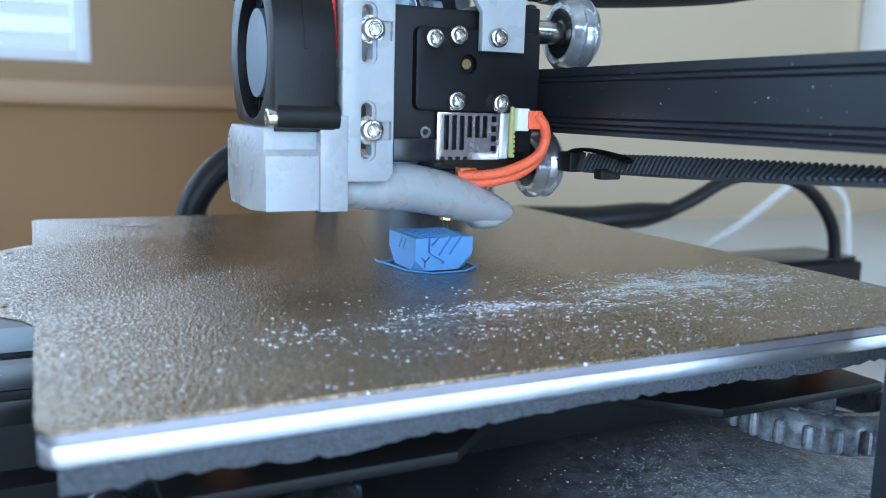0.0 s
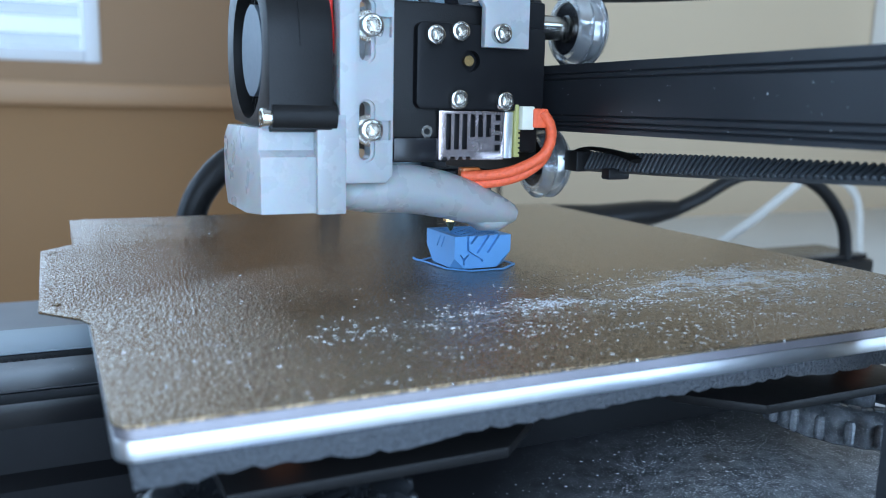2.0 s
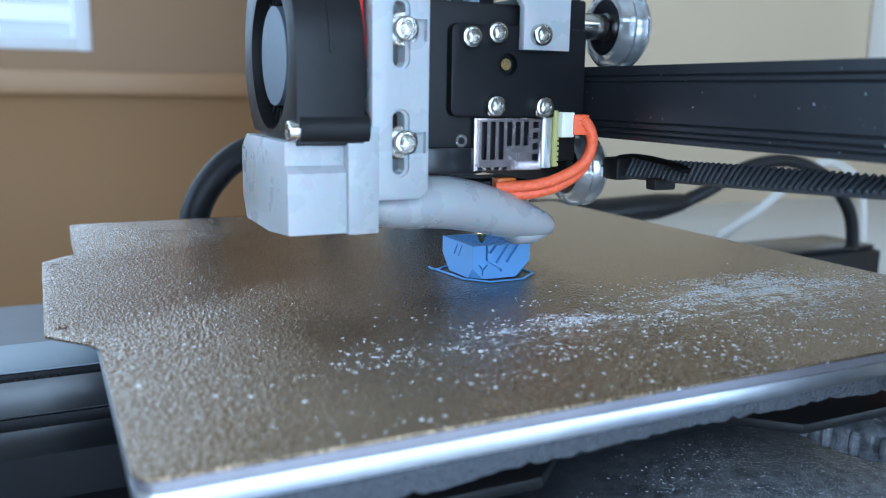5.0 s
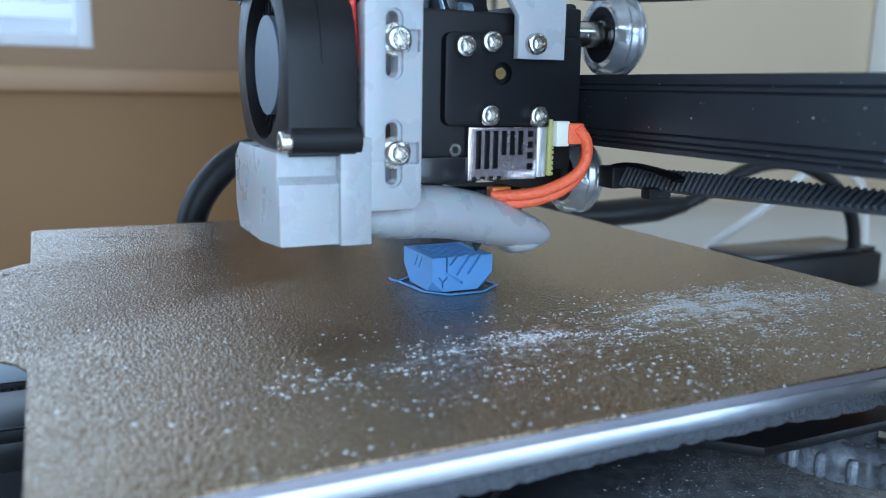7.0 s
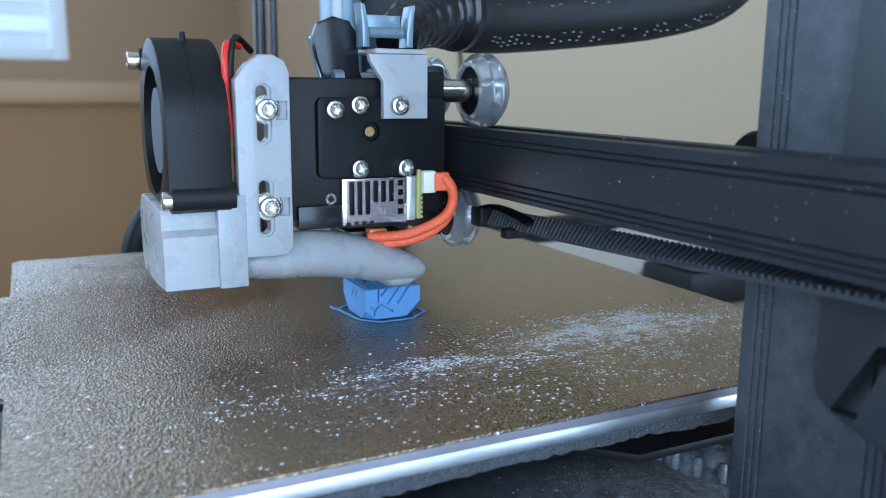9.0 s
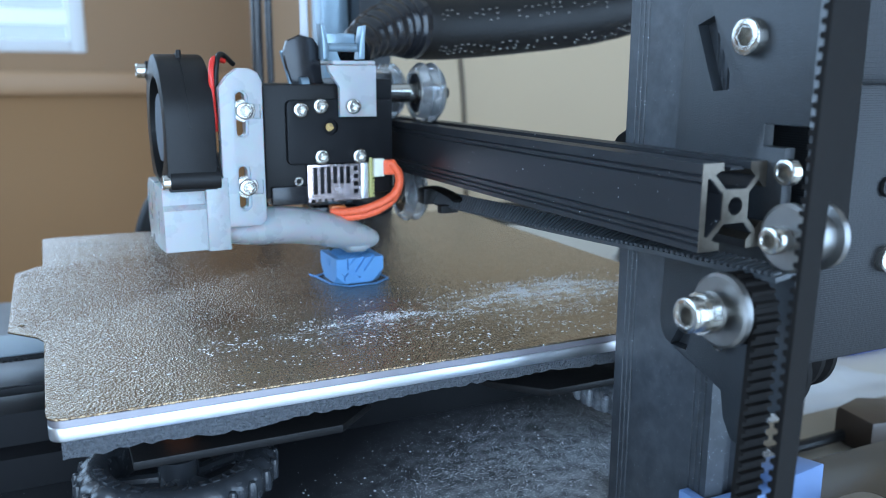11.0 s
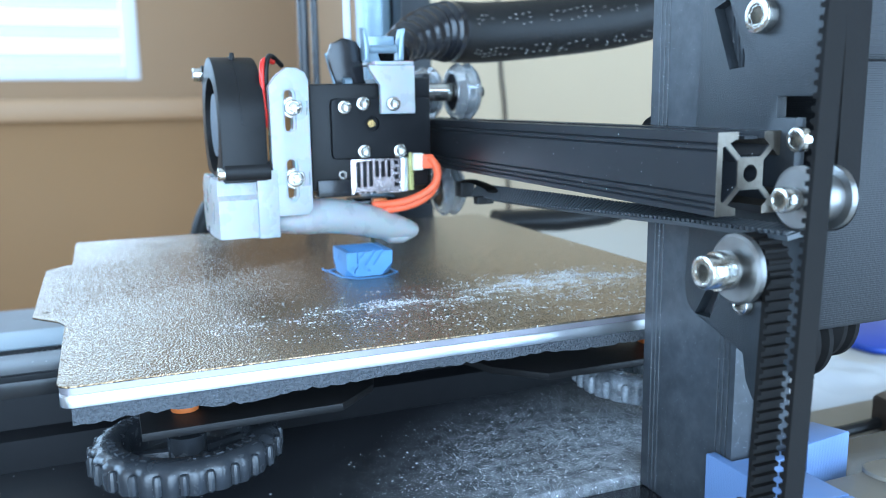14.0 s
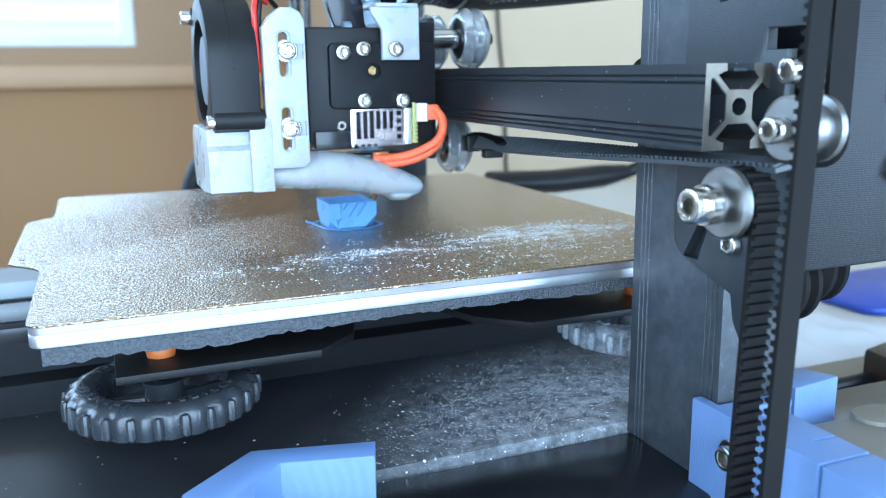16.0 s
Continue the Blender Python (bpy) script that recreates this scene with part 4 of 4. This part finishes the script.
part("lug", cy(solid(), (47.2, 73.4, 46.4), (63.6, 73.4, 46.4), 3.9), PLASTIC, fan)
part("lug", cy(solid(), (46.6, 117.5, 82.5), (60, 117.5, 82.5), 3.6), PLASTIC, fan)
part("bolt", cap_screw(solid(), (47.4, 72.6, 45.9), "x", 2.5, 2.6), STEEL, fan)
part("bolt", cap_screw(solid(), (46.6, 117.5, 82.5), "x", 2.7, 3.4), STEEL, fan)
part("seam", prism(solid(), scroll(25.1, 70.45, 92, 43.2)[2:], "x", 54.2, 54.9), PLASTIC, fan)
part("stud", cy(solid(), (54.5, 88, 86.5), (54.5, 88, 89.6), 1.1, 0.8, 12), PLASTIC, fan)
bm = cy(solid(), (54, 84, 42.2), (54, 84, 43.6), 1.4, None, 12)
part("peg", bm, PLASTIC, fan)
part("red_wire", sweep(solid(), glide([(64.2, 77, 62.5), (63.4, 75.5, 68), (63, 75.5, 75), (63.2, 76.5, 83), (64.8, 79, 86.6), (69, 84, 86)], 6), 0.95, 10), RED, fan, "red insulated wire")
part("black_wire", sweep(solid(), glide([(65.0, 78.5, 62.5), (64.8, 77.2, 70), (64.6, 77, 78), (65.6, 78, 86), (68, 82, 88.2), (73, 88, 85)], 6), 0.95, 10), PLASTIC, fan)

# polished heatsink cover with slots
cutters = []
for k in range(6):
    x = 99.6 + k * 2.55
    cutters.append(bx(solid(), x, x + 1.55, 70, 90, 37.6 if k < 3 else 41.2, 47.6))
for k in range(4):
    cutters.append(bx(solid(), 115.3, 117.0, 70, 90, 37.2 + k * 2.9, 38.9 + k * 2.9))
for k in range(4):
    cutters.append(bx(solid(), 98.6 + k * 2.5, 100.0 + k * 2.5, 70, 90, 33, 35.6))
bm = bx(solid(), 97.4, 118.2, 82.6, 83.5, 34.6, 48.5, 0.15)
sink = part("heatsink_cover", cut(bm, *cutters), CHROME, head, "polished slotted metal heatsink cover")
part("inside", bx(solid(), 98.2, 118.0, 84.2, 100, 34.9, 48.6, 0.3), BLACK, sink)
part("side_fold", bx(solid(), 118.3, 121.2, 82.4, 86, 35.0, 48.6, 0.3), ALU, sink, "frosted metal side fold")
part("circuit_board", bx(solid(), 121.4, 122.6, 81.6, 90, 35.4, 50.6, 0.2), PCB, sink, "yellow-green circuit board edge")
for k in range(9):
    part("fin", bx(solid(), 122.7, 123.6, 82.5, 90, 35.4 + k * 1.45, 36.3 + k * 1.45), PCB, sink, "yellowed metal fin")
part("plug_socket", bx(solid(), 122.8, 127.0, 80.0, 88, 43.4, 50.2, 0.4), CREAM, head, "cream plug socket")
part("plug", bx(solid(), 126.4, 131.4, 79.4, 87, 44.0, 49.6, 0.5), ORANGE, head, "orange-red wire plug")
for dx, dz, dy in ((0, 0, 0), (0.8, -2.4, 1.6)):
    part("heater_wire", sweep(solid(), glide([(129.4, 80.0 + dy, 48.6), (132.0 + dx, 79.6 + dy, 45), (132.8 + dx, 80 + dy, 40.5), (130.6 + dx, 80.6 + dy, 36 + dz * 0.6),
         (124.5 + dx, 82 + dy, 32.4 + dz), (117, 84 + dy, 30.2 + dz), (108, 89 + dy, 29.4 + dz)], 6), 1.62, 12), ORANGE, head, "orange braided heater wire")
part("heater_block", bx(solid(), 102, 120, 92, 108, 17, 31, 0.6), GLOSS, head)
part("silicone_sock", bx(solid(), 108, 114, 88, 92, 27.5, 32, 0.6), SILICONE, head)
bm = cy(solid(), (113, 106, 17), (113, 106, 13.6), 2.4, 2.4, 6)
cy(bm, (113, 106, 13.6), (113, 106, 10.6), 1.9, 0.4, 16)
part("nozzle", bm, BRASS, head, "small brass nozzle")

# carriage plate and wheels on the gantry
part("carriage_plate", bx(solid(), 131.2, 134.4, 90, 150, 28, 82, 1.0), PLASTIC, head)
for y, z in ((95, 74.3), (136, 74.3), (112, 31.5)):
    wheel = part("wheel", lathe(solid(), (150.6, y, z), "x", [(8.0, -5.1), (9.6, -5.1), (10.2, -4.6), (11.9, -2.6), (11.9, -1.9), (11.1, -1.5), (9.2, 0), (11.1, 1.5),
                 (11.9, 1.9), (11.9, 2.6), (10.2, 4.6), (9.6, 5.1), (8.0, 5.1)], 56), WHEEL, head, "clear grooved polycarbonate wheel")
    part("bearing", lathe(solid(), (150.6, y, z), "x", [(4.2, -3.8), (7.95, -4.2), (7.95, 4.2), (4.2, 3.8)], 36), GLOSS, wheel, "black bearing shield")
    part("bearing_race", lathe(solid(), (150.6, y, z), "x", [(2.5, -4.6), (4.1, -4.6), (4.1, 4.6), (2.5, 4.6)], 28), STEEL, wheel)
    part("spacer", cy(solid(), (134.4, y, z), (145, y, z), 3.7), STEEL, wheel, "polished steel spacer")
    part("bolt_tip", cy(solid(), (155, y, z), (160.2, y, z), 2.5, 2.3), PLASTIC, wheel)
# belt ends tied to the carriage
part("belt_tie", bx(solid(), 145, 151.5, 84, 91, 30.6, 37, 0.7), PLASTIC, head, "black cable tie head")
part("belt_tie", bx(solid(), 144.5, 152, 66.5, 70.5, 29.6, 32.8, 0.6), PLASTIC, head)
part("belt_fold", sweep(solid(), glide([(148, 92, 34), (148, 84, 37.6), (148, 74, 37.8), (148, 62, 36.6), (148, 58, 35.6)], 5), (3, 0.6), 8), RUBBER, head)

# top of the head: printed clip, lever, latch
bm = prism(solid(), [(109.4, 66.2), (123.6, 66.2), (123.6, 84.8), (105, 84.8), (105.4, 82.8), (109.4, 77)], "y", 79.2, 81.9, 0.3)
clip = part("cable_bracket", bm, WHITE, head, "white translucent printed cable bracket")
part("shelf", bx(solid(), 107.5, 123.6, 80, 100, 84.9, 86.4, 0.4), WHITE, clip)
bm = prism(solid(), [(96, 75), (109, 75), (106.6, 80), (106.2, 87), (106, 91), (103.6, 94.6), (98.6, 95.8), (93.8, 93.6), (92.2, 89), (93.2, 84)], "y", 91, 95.5, 0.8)
part("release_lever", bm, GLOSS, head, "dark glossy extruder release lever")
part("lever_spring", cy(solid(), (95.4, 93.4, 77), (92.4, 95.2, 90), 0.9), TEAL, head)
part("gear", cy(solid(), (97.5, 90, 77.6), (100.5, 90, 77.6), 2.8, None, 18), TEAL, head)
for x0, s in ((106.2, 1), (119.8, -1)):
    prof = [(x0 - s * 1.2, 87), (x0 + s * 1.0, 87), (x0 + s * 0.7, 92), (x0 + s * 0.4, 94.5), (x0 - s * 0.6, 99), (x0 - s * 2.0, 99.4), (x0 - s * 1.4, 95)]
    part("latch_arm", prism(solid(), prof, "y", 84, 90, 0.25), TEAL, head, "grey-blue latch arm")
part("latch_bar", cy(solid(), (107.5, 86.6, 91.2), (118.5, 86.6, 91.2), 1.5), TEAL, head)
part("latch_back", bx(solid(), 107.4, 118.6, 88, 90, 90.6, 96.4, 0.3), TEAL, head)

# black sleeve of cables that leaves the head
sleeve = thing("cable_sleeve", (210, 130, 86), "thick black mesh cable sleeve leaving the print head", "cable sleeve")
line = glide([(122, 99, 90), (130, 108, 95), (142, 118, 99.5), (154, 125, 101.5), (176, 130, 101.8), (215, 132, 105), (255, 132, 110), (283, 131, 118), (296, 130, 134), (300, 130, 165), (298, 130, 260)], 11)
part("mesh", sweep(solid(), line, [min(13.8, 6.0 + max(0, p.x - 122) * 0.2) for p in line], 28), SLEEVE, sleeve)
tape = [p for p in line if p.x < 160]
part("tape_wrap", sweep(solid(), tape, [min(13.8, 6.0 + max(0, p.x - 122) * 0.2) + 0.5 + 0.5 * math.sin(p.x * 1.3) for p in tape], 24), GLOSS, sleeve, "shiny black tape wrap")
# Scattered paler stitches: the mesh's glints put in as small pieces.
bm = solid()
for k, p in enumerate(line):
    if 168 < p.x < 284:
        for phi in (-52, -44, -36, 12, 22, 32):
            if random.random() < 0.55:
                a = radians(phi + 3 * math.sin(k))
                bx(bm, p.x - 0.8, p.x + 0.5, p.y - 13.9 * math.cos(a) - 0.25, p.y - 13.9 * math.cos(a) + 0.2, p.z + 13.9 * math.sin(a) - 0.2, p.z + 13.9 * math.sin(a) + 0.2)
part("weave_glints", bm, GLINT, sleeve, "paler stitches standing for glints on the open mesh")
part("filament_tube", cy(solid(), (101.8, 97, 84), (102.6, 99, 260), 1.6), PAPER, sleeve, "pale filament tube")

# gantry belt, teeth up
belt = thing("gantry_belt", (150, 0, 35), "black toothed belt running under the gantry beam", "belt")
a, b = Vector((150, 88, 33.6)), Vector((150, -86, 40.2))
def twist(f):
    """How far the belt leans towards -x at f of its length."""
    return radians(62 - 52 * min(1, max(0, (f - 0.2) / 0.6)))
bm, rings = solid(), []
for k in range(89):
    f = k / 88
    w = Vector((math.cos(twist(f)), 0, math.sin(twist(f))))
    up = Vector((-w.z, 0, w.x))
    p = a.lerp(b, f)
    rings.append([bm.verts.new(p + w * i * 3 + up * j * 0.6) for i, j in ((-1, -1), (1, -1), (1, 1), (-1, 1))])
fs = [bm.faces.new(rings[0]), bm.faces.new(rings[-1][::-1])]
for p, q in zip(rings, rings[1:]):
    fs += [bm.faces.new((p[i], p[(i + 1) % 4], q[(i + 1) % 4], q[i])) for i in range(4)]
bmesh.ops.recalc_face_normals(bm, faces=fs)
strand = part("strand", bm, BELT, belt)
tooth = part("tooth", bx(solid(), 147, 153, -0.55, 0.55, 35.5, 36.5, 0.25, 1), BELT, strand)
mid = (Vector((150, 0, 35)) - ORIGIN[belt.name]) * MM
for k in range(88):
    f = (k + 0.5) / 88
    o = tooth if k == 0 else new("tooth", tooth.data)
    o.parent = strand
    o.matrix_local = (Matrix.Translation((a.lerp(b, f) - ORIGIN[belt.name]) * MM) @ Matrix.Rotation(-twist(f), 4, "Y") @ Matrix.Translation(-mid))

# ---- things round the printer ----
cable = thing("power_cable", (440, 330, -92), "thick black power cable with moulded plug arching over the desk", "cable")
part("cord", sweep(solid(), glide([(395, 330, -19), (420, 330, -10), (449, 330, 3), (478, 330, 8.5), (505, 330, 7), (535, 330, -4), (558, 330, -22), (572, 330, -46), (577, 330, -91)], 8), 5.0, 14), PLASTIC, cable)
part("plug", sweep(solid(), [(280, 338, -20), (330, 332, -22), (372, 330, -20), (396, 330, -18)], [(14, 8), (13, 9), (11, 9), (6, 6)], 16), PLASTIC, cable)
hose = thing("black_hose", (60, 300, -92), "thick black bent hose behind the bed", "hose")
part("hose_body", sweep(solid(), glide([(55, 300, -91), (58, 300, -30), (62, 300, -5), (71, 300, 11), (86, 302, 23), (110, 310, 28)], 7), 7.2, 18), PLASTIC, hose)

strip = thing("white_cable", (560, 420, -92), "white flat cable rising from the desk behind the printer", "cable")
part("cord", sweep(solid(), glide([(490, 420, -90), (512, 420, -70), (560, 420, -46), (600, 420, -22), (626, 421, -8), (660, 425, -4), (720, 440, -30), (740, 445, -88)], 6), (3, 4.5), 10), DESK, strip)
dark_box = thing("black_box", (530, 350, -92), "low black plastic box on the desk behind the bed", "box")
part("case", bx(solid(), 462, 600, 322, 380, -91.5, -64, 3), PLASTIC, dark_box)
part("lid", bx(solid(), 466, 596, 326, 376, -63.8, -60, 1.5), GLOSS, dark_box)

wall_box = thing("wall_box", (1440, 900, 60), "white rounded box hung on the cream wall", "wall box")
part("cover", prism(solid(), rounded(1345, 1600, 60, 420, 30), "y", 872, 939, 6), CEIL, wall_box)

cord = thing("hanging_cable", (588, 936, -300), "dark brown cable hanging down the cream wall", "cable")
part("cord", sweep(solid(), glide([(566, 936, 420), (574, 936, 240), (580, 936, 120), (588, 936, 40), (594, 936, -120), (598, 936, -400)], 6), 2.8, 10), DARKBROWN, cord)

paper = thing("paper_stack", (420, 110, -92), "crumpled white paper lying on the desk", "paper")
bm = solid()
bmesh.ops.create_grid(bm, x_segments=30, y_segments=24, size=0.5, matrix=Matrix.LocRotScale((370, 84, -72), None, (112, 72, 1)))
for v in bm.verts:
    v.co.z += 14 * noise.noise((v.co.x * 0.012, v.co.y * 0.012, 0)) + 4 * noise.noise((v.co.x * 0.05, v.co.y * 0.05, 3)) - 0.16 * abs(v.co.x - 362)
bmesh.ops.solidify(bm, geom=bm.faces[:], thickness=6)
part("sheet", bm, PAPER, paper)
block = thing("grey_brown_box", (330, 20, -92), "grey-brown flat case lying on the desk", "case")
part("case", prism(solid(), rounded(268, 420, -40, 50, 8), "z", -91.5, -74, 1), OLIVE, block)
part("seam", bx(solid(), 267.5, 420.5, 2, 3.2, -90, -73.8), PLASTIC, block, "dark joint line")
dark = thing("dark_clamp", (320, 14, -74), "dark brown plastic clamp resting on the case", "clamp")
part("jaw", prism(solid(), [(308, 4), (338, -2), (344, 18), (328, 28), (311, 24)], "z", -74, -58, 2), DARKBROWN, dark)
part("arm", sweep(solid(), [(312, 20, -70), (292, 21, -71.2), (264, 22, -71.2)], 2.6, 10), PLASTIC, dark)
bluecase = thing("blue_case", (520, 170, -92), "dark blue plastic case on the desk", "case")
part("shell", prism(solid(), rounded(446, 600, 132, 215, 14), "z", -91.5, -86, 2.5), NAVY, bluecase)


# ---- what moves ----
BED_SHIFT = [(0.0, -10.1), (0.1, -8.2), (0.3, -1.7), (0.4, 0.2), (0.5, 6.6), (0.6, 8.9), (0.7, 6.4), (0.8, 6.5), (0.9, 8.4), (1.0, 2.4), (1.1, -4.7),
    (1.2, -10.6), (1.3, -9.0), (1.4, -5.0), (1.5, -3.1), (1.7, 1.3), (1.8, 6.1), (1.9, 8.3), (2.0, 4.1), (2.3, 4.9), (2.4, 4.7), (2.5, 6.7),
    (2.6, 7.1), (2.7, 7.3), (2.8, 7.1), (2.9, 5.6), (3.0, 2.6), (3.3, -2.1), (3.4, -3.2), (3.5, -2.8), (3.6, -5.9), (3.8, -5.9), (3.9, -7.9),
    (4.0, -10.7), (4.1, -10.2), (4.2, -7.8), (6.3, 6.9), (6.5, 1.8), (6.6, -1.6), (6.8, -8.2), (6.9, -11.7), (7.0, -8.6), (7.1, -5.4), (7.2, -5.8),
    (7.3, -6.2), (7.5, -6.8), (7.6, -10.9), (7.7, -10.2), (7.8, -9.3), (7.9, -8.8), (8.0, -5.0), (8.3, 3.0), (8.4, 2.0), (8.5, 5.9), (8.6, 8.1),
    (8.7, 8.9), (9.0, 4.9), (9.1, 7.6), (9.2, 12.6), (9.3, 8.7), (9.4, 9.0), (9.5, 6.9), (9.7, 4.8), (11.8, 5.8), (12.0, 8.9), (12.1, 3.0),
    (12.2, 2.7), (12.3, 4.1), (12.4, 3.4), (12.5, 7.5), (12.6, 8.1), (12.7, 9.5), (12.8, 7.6), (12.9, 4.4), (13.0, 1.9), (13.3, -4.1), (13.4, -3.1),
    (13.5, -2.4), (13.6, -6.0), (13.7, -6.6), (13.8, -7.4), (13.9, -11.1), (14.0, -9.1), (14.2, -8.8), (14.4, -6.1), (14.5, -6.4), (14.6, -9.0),
    (14.7, -7.5), (14.8, -8.5), (15.0, -6.3), (15.1, -5.7), (15.3, 4.2), (15.4, 7.9), (15.5, 5.9), (15.7, 1.4), (15.8, -2.0), (16.0, -10.8)]
HEAD_SHIFT = [(0.0, 6.1), (0.2, 7.7), (0.4, 7.7), (0.5, 5.7), (0.6, 6.4), (0.7, 1.1), (0.8, -2.4), (0.9, -3.4), (1.0, 0.4), (1.1, -1.0), (1.2, 1.1),
    (1.3, 9.2), (1.5, 7.8), (1.6, 8.7), (1.7, 8.3), (1.8, 9.3), (2.0, 1.9), (2.1, 0.7), (2.2, -0.1), (2.3, -0.1), (2.4, -0.5), (2.5, 1.9),
    (2.6, 3.5), (2.7, 3.7), (2.8, 6.9), (2.9, 6.3), (3.0, 2.2), (3.1, 4.3), (3.2, 8.0), (3.3, 5.9), (3.5, 4.2), (3.6, 6.4), (3.7, 7.0), (3.8, 5.5),
    (3.9, 0.6), (4.0, 4.0), (4.1, 7.8), (4.2, 4.0), (6.3, -9.1), (6.4, -8.8), (6.5, -11.3), (6.7, -11.7), (6.8, -10.4), (6.9, -10.8), (7.0, -4.8),
    (7.5, -1.3), (7.6, -8.7), (7.7, -10.3), (7.8, -11.7), (8.0, -8.8), (8.2, -4.4), (8.4, -2.7), (8.5, -4.2), (8.6, -10.6), (8.7, -10.5),
    (8.8, -8.8), (8.9, -5.9), (9.0, -0.6), (9.1, -6.2), (9.2, -6.9), (9.3, -7.1), (9.4, -5.7), (9.5, -1.4), (9.7, 5.2), (11.8, 7.1), (12.0, 2.9),
    (12.1, 5.7), (12.2, 5.3), (12.3, 2.9), (12.4, 3.3), (12.5, 4.4), (12.6, 3.2), (12.7, 3.8), (12.8, 7.9), (12.9, 7.3), (13.0, 4.9), (13.1, 8.0),
    (13.2, 9.8), (13.3, 7.9), (13.4, 8.1), (13.5, 6.0), (13.6, 8.2), (13.7, 8.4), (13.9, 4.5), (14.0, 8.4), (14.1, 5.6), (14.2, 7.3), (14.3, -0.1),
    (14.4, -3.0), (14.5, -1.4), (14.6, -3.6), (14.8, -0.6), (15.0, -5.0), (15.1, -6.7), (15.2, -9.1), (15.3, -2.2), (15.4, -7.0), (15.5, -9.5),
    (15.6, -11.0), (15.7, -11.9), (15.8, -12.1), (15.9, -10.2), (16.0, -9.2)]


def motions():
    def slide(ob, rows, direction):
        at = ob.location.copy()
        d = Vector(direction) * MM
        walk(ob, [(t, Matrix.Translation(at + d * s)) for t, s in rows])
    for ob in (bed, sheet, cube, brim):
        slide(ob, BED_SHIFT, (1, 0, 0))
    for ob in (head, sleeve):
        slide(ob, HEAD_SHIFT, (0, 1, 0))


motions()
